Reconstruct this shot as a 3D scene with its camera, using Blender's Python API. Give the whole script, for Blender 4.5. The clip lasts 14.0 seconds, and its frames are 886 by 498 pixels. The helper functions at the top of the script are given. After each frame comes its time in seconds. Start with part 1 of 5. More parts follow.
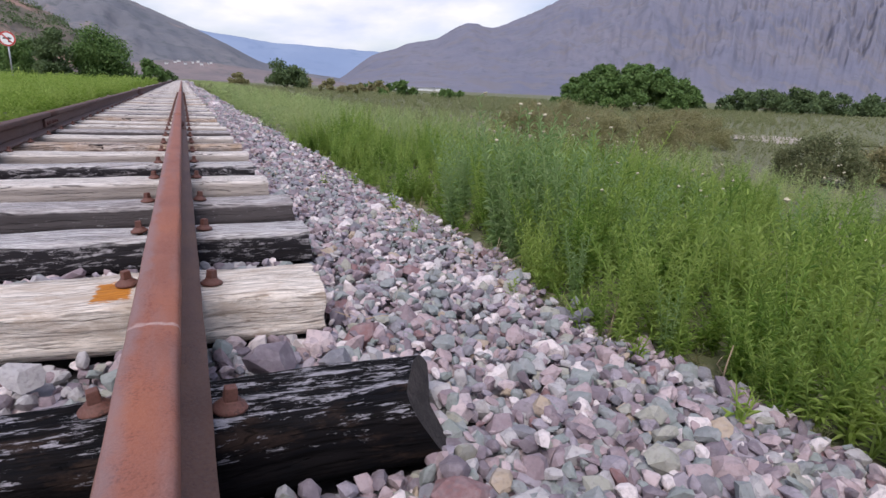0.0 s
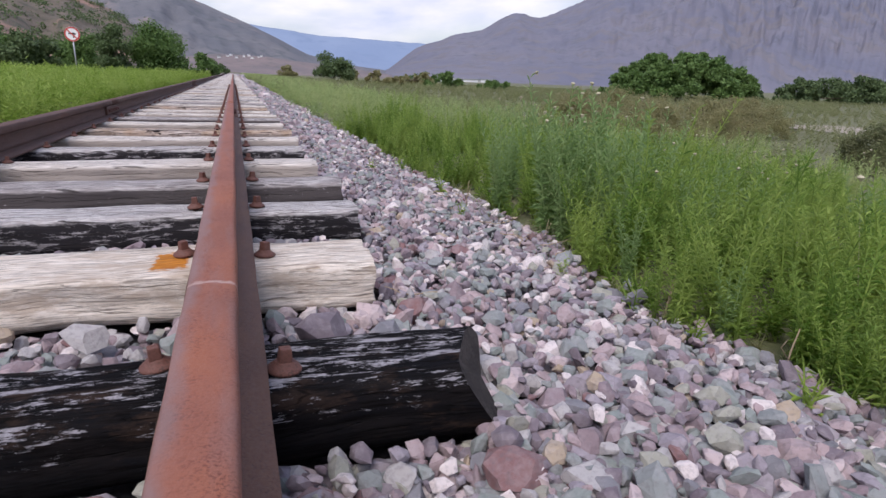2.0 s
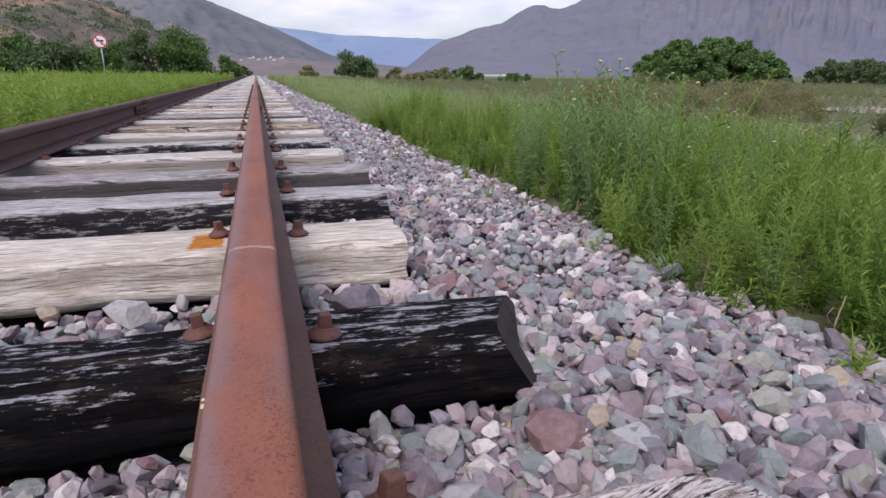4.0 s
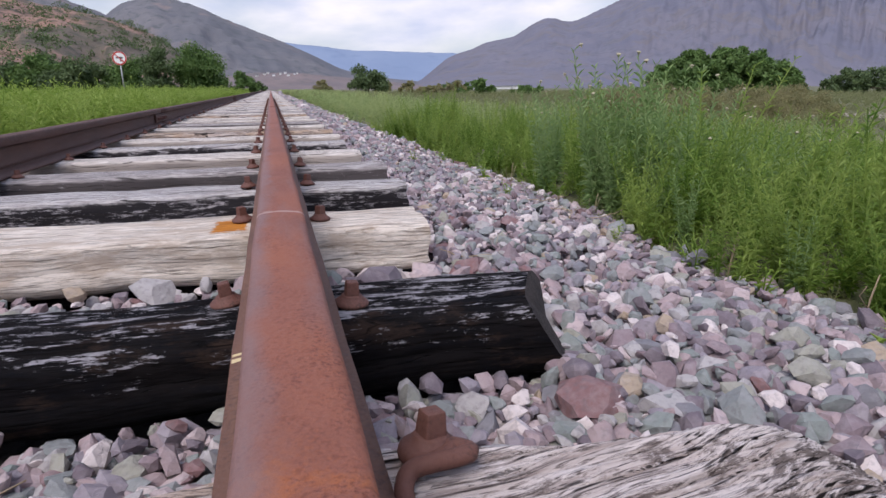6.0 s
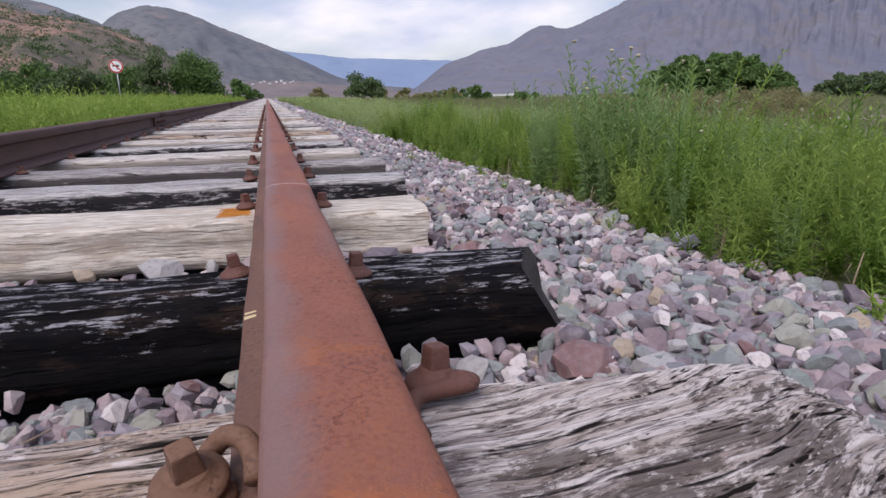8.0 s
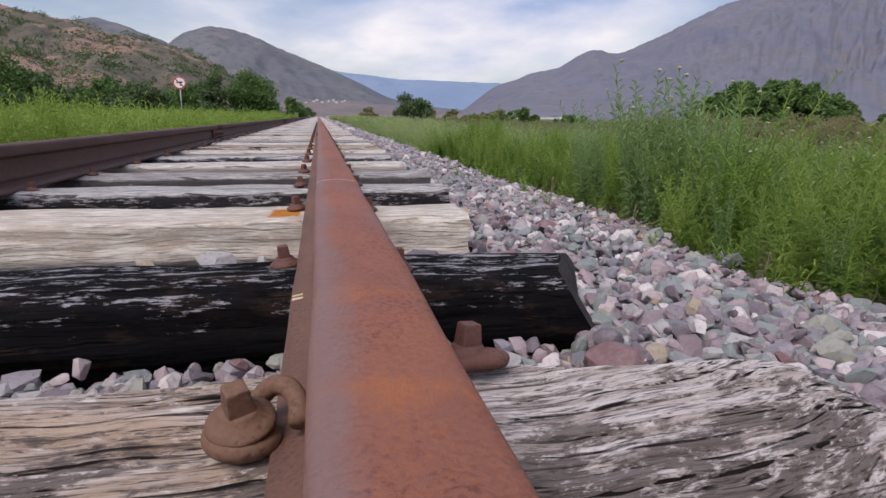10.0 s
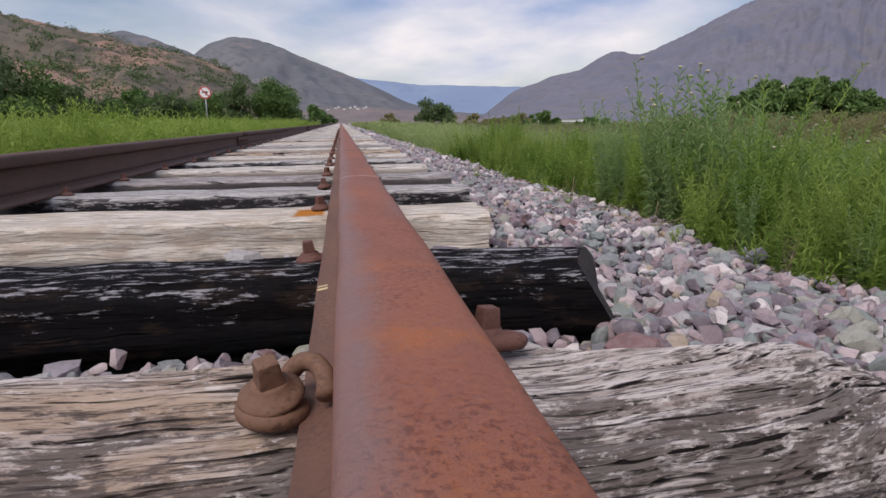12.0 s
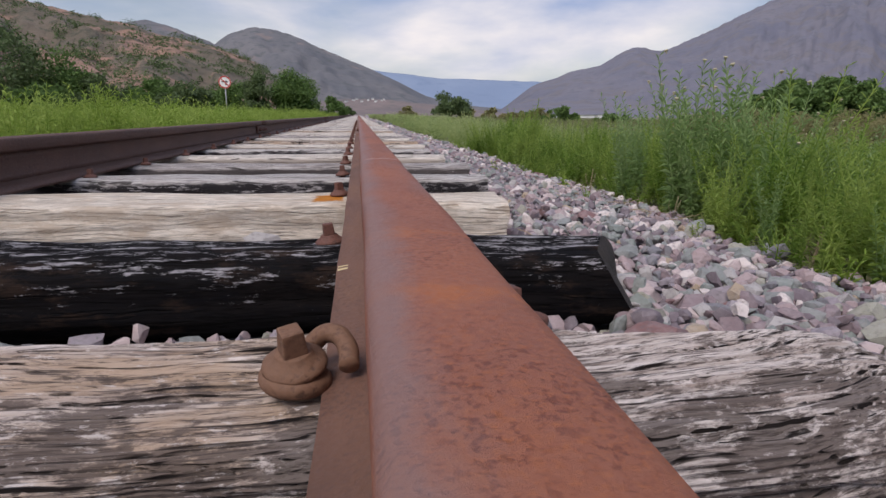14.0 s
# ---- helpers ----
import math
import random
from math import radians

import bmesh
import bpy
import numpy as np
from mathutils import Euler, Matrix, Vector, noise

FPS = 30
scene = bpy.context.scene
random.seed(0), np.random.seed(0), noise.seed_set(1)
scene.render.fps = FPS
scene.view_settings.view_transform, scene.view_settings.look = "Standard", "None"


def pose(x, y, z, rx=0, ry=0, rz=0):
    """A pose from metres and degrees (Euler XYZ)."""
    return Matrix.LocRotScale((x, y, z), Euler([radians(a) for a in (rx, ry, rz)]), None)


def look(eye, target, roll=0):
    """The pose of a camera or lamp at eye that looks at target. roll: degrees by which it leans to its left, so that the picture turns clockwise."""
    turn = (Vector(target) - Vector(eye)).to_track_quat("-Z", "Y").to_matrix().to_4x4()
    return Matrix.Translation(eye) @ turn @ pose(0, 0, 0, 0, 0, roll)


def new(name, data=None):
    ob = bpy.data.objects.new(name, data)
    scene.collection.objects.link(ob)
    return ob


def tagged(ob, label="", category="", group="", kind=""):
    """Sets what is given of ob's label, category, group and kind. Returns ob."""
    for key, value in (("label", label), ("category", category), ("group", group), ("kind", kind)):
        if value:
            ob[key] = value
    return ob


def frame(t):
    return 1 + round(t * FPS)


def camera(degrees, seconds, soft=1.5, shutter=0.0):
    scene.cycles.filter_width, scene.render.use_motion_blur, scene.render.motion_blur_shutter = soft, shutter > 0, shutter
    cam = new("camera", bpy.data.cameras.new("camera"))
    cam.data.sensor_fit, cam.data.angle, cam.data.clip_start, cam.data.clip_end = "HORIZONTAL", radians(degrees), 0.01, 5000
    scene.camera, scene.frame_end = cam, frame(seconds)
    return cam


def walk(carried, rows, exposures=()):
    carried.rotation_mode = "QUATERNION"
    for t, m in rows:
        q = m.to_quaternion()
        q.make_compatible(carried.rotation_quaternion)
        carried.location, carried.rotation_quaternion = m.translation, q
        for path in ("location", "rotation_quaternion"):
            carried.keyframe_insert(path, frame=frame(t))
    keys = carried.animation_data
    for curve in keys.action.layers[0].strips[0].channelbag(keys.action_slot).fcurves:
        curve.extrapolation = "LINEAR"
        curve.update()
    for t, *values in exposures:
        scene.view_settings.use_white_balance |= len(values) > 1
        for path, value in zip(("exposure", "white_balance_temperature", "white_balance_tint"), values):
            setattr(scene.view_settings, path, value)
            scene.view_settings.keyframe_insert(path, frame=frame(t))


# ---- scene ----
cam = camera(75.0, 14.0)
PATH = [
    (0, (0.063, 0.531, 0.474), (0.853, 2.29, -0.057), 2.6),
    (0.5, (0.07, 0.532, 0.471), (0.827, 2.312, -0.036), 2.4),
    (1, (0.068, 0.536, 0.46), (0.798, 2.325, -0.057), 2.4),
    (1.5, (0.063, 0.54, 0.45), (0.76, 2.338, -0.08), 2.8),
    (2, (0.049, 0.542, 0.426), (0.699, 2.348, -0.137), 2.2),
    (2.5, (0.047, 0.544, 0.413), (0.67, 2.359, -0.152), 1.3),
    (3, (0.039, 0.542, 0.4), (0.645, 2.358, -0.178), 0.9),
    (5.3, (0.016, 0.539, 0.328), (0.558, 2.385, -0.222), -0.2),
    (5.5, (0.013, 0.54, 0.319), (0.568, 2.385, -0.215), -0.4),
    (6, (0.001, 0.534, 0.301), (0.531, 2.386, -0.236), -0.4),
    (6.5, (-0.007, 0.525, 0.286), (0.535, 2.382, -0.223), -0.2),
    (7, (-0.014, 0.504, 0.272), (0.593, 2.329, -0.277), -0.0),
    (7.5, (-0.014, 0.496, 0.261), (0.552, 2.342, -0.261), -0.4),
    (8, (-0.02, 0.482, 0.256), (0.522, 2.337, -0.259), -0.7),
    (8.5, (-0.031, 0.457, 0.237), (0.471, 2.325, -0.272), 0.3),
    (8.7, (-0.037, 0.453, 0.234), (0.416, 2.344, -0.238), -0.3),
    (10.8, (-0.021, 0.431, 0.224), (0.373, 2.345, -0.202), 0.3),
    (11, (-0.023, 0.429, 0.222), (0.367, 2.346, -0.196), -0.3),
    (11.5, (-0.024, 0.417, 0.218), (0.337, 2.337, -0.211), -0.2),
    (12, (-0.028, 0.413, 0.214), (0.302, 2.338, -0.217), -0.5),
    (12.5, (-0.036, 0.407, 0.205), (0.254, 2.341, -0.215), -0.2),
    (13, (-0.038, 0.408, 0.2), (0.249, 2.345, -0.204), 0.2),
    (13.5, (-0.037, 0.407, 0.2), (0.242, 2.351, -0.181), 0.2),
    (14, (-0.037, 0.411, 0.198), (0.243, 2.339, -0.253), 0.5),
]
walk(cam, [(t, look(eye, target, roll)) for t, eye, target, roll in PATH], [(0, 0.45, 6270, 18), (3, 0.39, 6270, 18), (6.5, 0.33, 6280, 18), (8.7, 0.27, 6330, 17), (11, 0.17, 6540, 15), (14, 0.12, 6640, 15)])


# ---- world and sun: bright broken cloud, no hard shadows ----
world = bpy.data.worlds.new("sky")
scene.world = world
world.use_nodes = True
wt = world.node_tree
for n in list(wt.nodes):
    wt.nodes.remove(n)


def wn(kind, **inputs):
    n = wt.nodes.new(kind)
    for k, v in inputs.items():
        n.inputs[k.replace("_", " ")].default_value = v
    return n


w_out = wn("ShaderNodeOutputWorld")
w_coord = wn("ShaderNodeTexCoord")
w_map = wn("ShaderNodeMapping", Scale=(1.0, 1.0, 3.0), Location=(1.25, 0.45, 0.2))
w_noise = wn("ShaderNodeTexNoise", Scale=1.5, Detail=6.0, Roughness=0.5, Distortion=0.2)
w_mask = wt.nodes.new("ShaderNodeValToRGB")
w_mask.color_ramp.elements[0].position, w_mask.color_ramp.elements[1].position = 0.28, 0.50
w_shade = wn("ShaderNodeTexNoise", Scale=3.0, Detail=6.0, Roughness=0.52, Distortion=0.15)
w_dir = wt.nodes.new("ShaderNodeSeparateXYZ")
w_low = wt.nodes.new("ShaderNodeMapRange")
for w_key, w_value in (("From Min", 0.05), ("From Max", 0.24), ("To Min", 0.075), ("To Max", -0.08)):
    w_low.inputs[w_key].default_value = w_value
w_lift = wt.nodes.new("ShaderNodeMath")
w_tone = wt.nodes.new("ShaderNodeValToRGB")
w_tone.color_ramp.elements[0].position, w_tone.color_ramp.elements[0].color = 0.36, (0.34, 0.46, 0.72, 1)
w_tone.color_ramp.elements[1].position, w_tone.color_ramp.elements[1].color = 0.66, (0.97, 0.95, 0.95, 1)
w_sky = wt.nodes.new("ShaderNodeTexSky")
w_sky.sky_type, w_sky.sun_disc = "NISHITA", False
w_sky.sun_elevation, w_sky.sun_rotation = radians(53), radians(-141)
w_blue = wn("ShaderNodeBackground", Strength=0.085)
w_cloud = wn("ShaderNodeBackground", Strength=0.85)
w_mix = wt.nodes.new("ShaderNodeMixShader")
wt.links.new(w_coord.outputs["Generated"], w_map.inputs["Vector"])
wt.links.new(w_map.outputs["Vector"], w_noise.inputs["Vector"])
wt.links.new(w_map.outputs["Vector"], w_shade.inputs["Vector"])
wt.links.new(w_noise.outputs["Fac"], w_mask.inputs["Fac"])
wt.links.new(w_coord.outputs["Generated"], w_dir.inputs[0])
wt.links.new(w_dir.outputs["Z"], w_low.inputs["Value"])
wt.links.new(w_shade.outputs["Fac"], w_lift.inputs[0])
wt.links.new(w_low.outputs["Result"], w_lift.inputs[1])
wt.links.new(w_lift.outputs["Value"], w_tone.inputs["Fac"])
wt.links.new(w_sky.outputs["Color"], w_blue.inputs["Color"])
wt.links.new(w_tone.outputs["Color"], w_cloud.inputs["Color"])
wt.links.new(w_mask.outputs["Color"], w_mix.inputs["Fac"])
wt.links.new(w_blue.outputs["Background"], w_mix.inputs[1])
wt.links.new(w_cloud.outputs["Background"], w_mix.inputs[2])
wt.links.new(w_mix.outputs["Shader"], w_out.inputs["Surface"])

sun_data = bpy.data.lights.new("sun", "SUN")
sun_data.energy, sun_data.angle, sun_data.color = 2.25, radians(32), (1.0, 0.96, 0.9)
sun = new("sun", sun_data)
sun.matrix_world = look((-13, -16, 27), (0, 0, 0))

# ---- materials ----


class Mat:
    """A node material in the making."""

    def __init__(self, name, rough=0.8, metal=0.0):
        self.m = bpy.data.materials.new(name)
        self.m.use_nodes = True
        self.t = self.m.node_tree
        self.b = self.t.nodes["Principled BSDF"]
        self.b.inputs["Roughness"].default_value = rough
        self.b.inputs["Metallic"].default_value = metal

    def node(self, kind, **inputs):
        n = self.t.nodes.new(kind)
        for k, v in inputs.items():
            n.inputs[k.replace("_", " ")].default_value = v
        return n

    def link(self, a, b):
        self.t.links.new(a, b)

    def coords(self, scale=(1, 1, 1), world=False, shift=(0, 0, 0)):
        m = self.node("ShaderNodeMapping", Scale=scale, Location=shift)
        if world:
            c = self.node("ShaderNodeNewGeometry")
            self.link(c.outputs["Position"], m.inputs["Vector"])
        else:
            c = self.node("ShaderNodeTexCoord")
            self.link(c.outputs["Object"], m.inputs["Vector"])
        return m.outputs["Vector"]

    def noise(self, vec, scale, detail=4.0, rough=0.55, dist=0.0):
        n = self.node("ShaderNodeTexNoise", Scale=scale, Detail=detail, Roughness=rough, Distortion=dist)
        self.link(vec, n.inputs["Vector"])
        return n.outputs["Fac"]

    def ramp(self, fac, *stops):
        r = self.t.nodes.new("ShaderNodeValToRGB")
        e = r.color_ramp.elements
        while len(e) < len(stops):
            e.new(0.5)
        for k, (p, c) in zip(e, stops):
            k.position = p
            k.color = (c, c, c, 1) if isinstance(c, (int, float)) else (*c, 1)
        self.link(fac, r.inputs["Fac"])
        return r.outputs["Color"]

    def mix(self, fac, a, b, mode="MIX"):
        n = self.t.nodes.new("ShaderNodeMix")
        n.data_type, n.blend_type = "RGBA", mode
        for sock, v in ((n.inputs[0], fac), (n.inputs[6], a), (n.inputs[7], b)):
            if isinstance(v, (int, float)):
                sock.default_value = v
            elif isinstance(v, tuple):
                sock.default_value = (*v, 1)
            else:
                self.link(v, sock)
        return n.outputs[2]

    def math(self, op, a, b=0.0):
        n = self.t.nodes.new("ShaderNodeMath")
        n.operation = op
        for sock, v in zip(n.inputs, (a, b)):
            if isinstance(v, (int, float)):
                sock.default_value = v
            else:
                self.link(v, sock)
        return n.outputs[0]

    def bump(self, height, strength=0.5, distance=0.01):
        n = self.node("ShaderNodeBump", Strength=strength, Distance=distance)
        self.link(height, n.inputs["Height"])
        self.link(n.outputs["Normal"], self.b.inputs["Normal"])
        return n

    def colour(self, c):
        if isinstance(c, tuple):
            self.b.inputs["Base Color"].default_value = (*c, 1)
        else:
            self.link(c, self.b.inputs["Base Color"])
        return self


def rust_mat(name, base, orange, dark, speck=70.0, grey=None, scuff=None, bands=()):
    """Rusted steel: broad tone drift, orange bloom in patches, dark pitting, a greyer worn strip."""
    k = Mat(name, 0.75)
    v = k.coords((1, 0.45, 1))
    v1 = k.coords()
    big = k.noise(v, 7, 6, 0.62)
    c = k.ramp(big, (0.32, tuple(0.78 * a for a in base)), (0.5, base), (0.72, tuple(0.7 * a + 0.3 * b for a, b in zip(base, orange))), (0.86, orange))
    if grey:
        sep = k.node("ShaderNodeSeparateXYZ")
        k.link(v1, sep.inputs[0])
        edge = k.math("ADD", sep.outputs["X"], k.math("MULTIPLY", k.math("SUBTRACT", k.noise(k.coords((1, 0.5, 1)), 22, 5, 0.6), 0.5), 0.05))
        top = k.ramp(sep.outputs["Z"], (0.140, 0.0), (0.150, 1.0))
        strip = k.math("MULTIPLY", k.ramp(k.math("ADD", edge, 0.5), (0.472, 0.7), (0.490, 0.0)), top)
        c = k.mix(k.ramp(k.noise(k.coords((8, 1.1, 1), shift=(4, 2, 0)), 2.2, 4, 0.6), (0.54, 0.0), (0.68, 0.4)), c, grey)
    fine = k.noise(v1, speck, 6, 0.7)
    patch = k.noise(v, 26, 4, 0.6)
    spots = k.math("MULTIPLY", k.ramp(k.noise(v1, speck * 1.25, 6, 0.62), (0.49, 0.0), (0.62, 0.85)), k.ramp(patch, (0.36, 0.0), (0.60, 0.9)))
    for y_at, wide in bands:
        place = k.node("ShaderNodeSeparateXYZ")
        k.link(v1, place.inputs[0])
        drift = k.math("ADD", k.math("MULTIPLY", k.math("SUBTRACT", k.noise(v1, 24, 5, 0.65), 0.5), 0.09), k.math("MULTIPLY", place.outputs["X"], 0.3))
        away = k.math("ABSOLUTE", k.math("ADD", k.math("SUBTRACT", place.outputs["Y"], y_at), drift))
        c = k.mix(k.math("MULTIPLY", k.ramp(away, (0.2 * wide, 0.55), (wide, 0.0)), k.ramp(fine, (0.36, 0.15), (0.56, 1.0))), c, orange)
    c = k.mix(spots, c, dark)
    bloom = k.math("MULTIPLY", k.ramp(k.noise(v1, speck * 1.3, 5, 0.7), (0.5, 0.0), (0.68, 1.0)), k.ramp(k.noise(v, 5, 3, 0.5), (0.5, 0.0), (0.66, 0.42)))
    c = k.mix(bloom, c, orange)
    if grey:
        c = k.mix(strip, c, grey)
    if scuff:
        at = k.node("ShaderNodeSeparateXYZ")
        k.link(v1, at.inputs[0])
        off = k.math("SUBTRACT", at.outputs["Y"], k.math("ADD", k.math("MULTIPLY", k.noise(v1, 40, 4, 0.6), 0.03), scuff - 0.015))
        off = k.math("ADD", off, k.math("MULTIPLY", at.outputs["X"], 0.12))
        c = k.mix(k.math("MULTIPLY", k.ramp(k.math("ABSOLUTE", off), (0.0025, 0.85), (0.006, 0.0)), k.ramp(fine, (0.3, 0.2), (0.5, 1.0))), c, (0.46, 0.33, 0.29))
    k.colour(c)
    k.link(k.ramp(fine, (0.3, 0.58), (0.7, 0.86)), k.b.inputs["Roughness"])
    k.bump(k.math("SUBTRACT", k.noise(v1, speck * 2.5, 7, 0.75), k.math("MULTIPLY", spots, 0.7)), 0.6, 0.002)
    return k.m


def wood_mat(name, light, mid, dark, flake=None, flake_at=0.55, crack=1.0, tint=None, bend=0.0, side=None, open_at=0.42, spec=0.3, dirt=None, streak=0.6, dirt_at=0.5, soak=None, flake_up=0.0):
    """Weathered timber: long grain with open cracks, worn patches and remains of paint or tar."""
    k = Mat(name, 0.88)
    k.b.inputs["Specular IOR Level"].default_value = spec
    v = k.coords()
    warp = k.noise(k.coords((1, 0.7, 0.7)), 2.2, 2, 0.5)
    vec = k.node("ShaderNodeVectorMath")
    vec.operation = "MULTIPLY_ADD"
    k.link(warp, vec.inputs[0])
    vec.inputs[1].default_value = (0.0, 0.03 + bend, 0.03 + bend)
    k.link(v, vec.inputs[2])

    def along(scale):
        g = k.node("ShaderNodeMapping", Scale=scale)
        k.link(vec.outputs["Vector"], g.inputs["Vector"])
        return g.outputs["Vector"]

    fine = k.noise(along((9, 190, 190)), 1.0, 8, 0.74)
    band = k.noise(along((2.5, 70, 70)), 1.0, 4, 0.6)
    blotch = k.noise(k.coords((0.75, 1.3, 1.3)), 11, 8, 0.7, 0.3)
    c = k.ramp(blotch, (0.40, mid), (0.56, light))
    c = k.mix(k.ramp(band, (0.36, streak), (0.56, 0.0)), c, mid)
    c = k.mix(k.ramp(fine, (0.40, 0.85), (0.52, 0.0)), c, tuple(0.33 * a for a in mid))
    if tint:
        c = k.mix(k.ramp(k.noise(k.coords((0.5, 1, 1)), 6, 4, 0.5), (0.43, 0.0), (0.58, 0.65)), c, tint)
    if dirt:
        grime = k.noise(k.coords((0.6, 1.6, 1.6), shift=(7, 3, 1)), 9, 8, 0.72)
        c = k.mix(k.ramp(grime, (dirt_at, 0.0), (dirt_at + 0.08, 0.85)), c, dirt)
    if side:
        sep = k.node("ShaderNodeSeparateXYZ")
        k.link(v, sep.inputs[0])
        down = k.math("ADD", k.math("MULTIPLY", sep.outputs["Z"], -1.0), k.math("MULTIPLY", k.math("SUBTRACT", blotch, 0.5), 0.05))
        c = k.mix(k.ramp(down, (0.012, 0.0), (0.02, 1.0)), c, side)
    if flake:
        fl = k.noise(k.coords((1.4, 7, 7), shift=(3, 1, 2)), 7.0, 10, 0.78, 0.1)
        edge = k.math("ADD", fl, k.math("MULTIPLY", k.math("SUBTRACT", fine, 0.5), 0.22))
        if flake_up:
            up = k.node("ShaderNodeSeparateXYZ")
            k.link(v, up.inputs[0])
            edge = k.math("ADD", edge, k.math("MULTIPLY", k.math("ADD", up.outputs["Z"], 0.045), flake_up))
        edge = k.math("ADD", edge, k.math("MULTIPLY", k.math("SUBTRACT", k.noise(k.coords((0.8, 1.4, 1.4), shift=(2, 2, 9)), 95, 5, 0.7), 0.5), 0.16))
        c = k.mix(k.ramp(edge, (flake_at, 0.0), (flake_at + 0.035, 0.9)), c, k.ramp(k.noise(v, 60, 4, 0.6), (0.35, tuple(0.62 * a for a in flake)), (0.6, flake)))
    if soak:
        at = k.node("ShaderNodeSeparateXYZ")
        k.link(v, at.inputs[0])
        dx = k.math("DIVIDE", k.math("ABSOLUTE", k.math("SUBTRACT", at.outputs["X"], soak[0])), soak[2])
        dy = k.math("DIVIDE", k.math("ABSOLUTE", k.math("SUBTRACT", at.outputs["Y"], soak[1])), soak[3])
        near = k.math("ADD", k.math("MAXIMUM", dx, dy), k.math("MULTIPLY", k.math("SUBTRACT", k.noise(k.coords((1, 3, 3)), 45, 5, 0.6), 0.5), 1.1))
        rusty = k.ramp(fine, (0.35, (0.30, 0.095, 0.012)), (0.6, (0.60, 0.235, 0.03)))
        c = k.mix(k.ramp(near, (0.85, 1.0), (1.05, 0.0)), c, rusty)
    sep2 = k.node("ShaderNodeSeparateXYZ")
    k.link(vec.outputs["Vector"], sep2.inputs[0])
    across = k.math("SUBTRACT", sep2.outputs["Y"], sep2.outputs["Z"])
    across = k.math("ADD", across, k.math("MULTIPLY", k.noise(k.coords((1.0, 3, 3), shift=(2, 9, 4)), 3.6, 3, 0.5), 0.05))
    across = k.math("ADD", across, k.math("MULTIPLY", k.noise(k.coords((5, 30, 30)), 3.0, 3, 0.6), 0.006))

    def lines(period, low, high):
        return k.ramp(k.math("SINE", k.math("MULTIPLY", across, 6.283 / period)), (low, 0.0), (high, 1.0))

    gate = k.ramp(k.noise(k.coords((1.3, 16, 16)), 3.0, 4, 0.5), (open_at + 0.06, 0.0), (open_at + 0.14, crack))
    gate2 = k.ramp(k.noise(k.coords((2.2, 40, 40), shift=(5, 5, 5)), 3.0, 3, 0.5), (open_at + 0.02, 0.0), (open_at + 0.12, 0.8 * crack))
    cracks = k.math("MAXIMUM", k.math("MULTIPLY", lines(0.031, 0.955, 0.985), gate), k.math("MULTIPLY", lines(0.0115, 0.90, 0.97), gate2))
    c = k.mix(cracks, c, dark)
    k.colour(c)
    h = k.math("SUBTRACT", k.math("ADD", k.math("MULTIPLY", fine, 0.55), k.math("MULTIPLY", k.math("ADD", blotch, band), 0.3)), k.math("MULTIPLY", cracks, 1.5))
    k.bump(h, 0.8, 0.006)
    return k.m


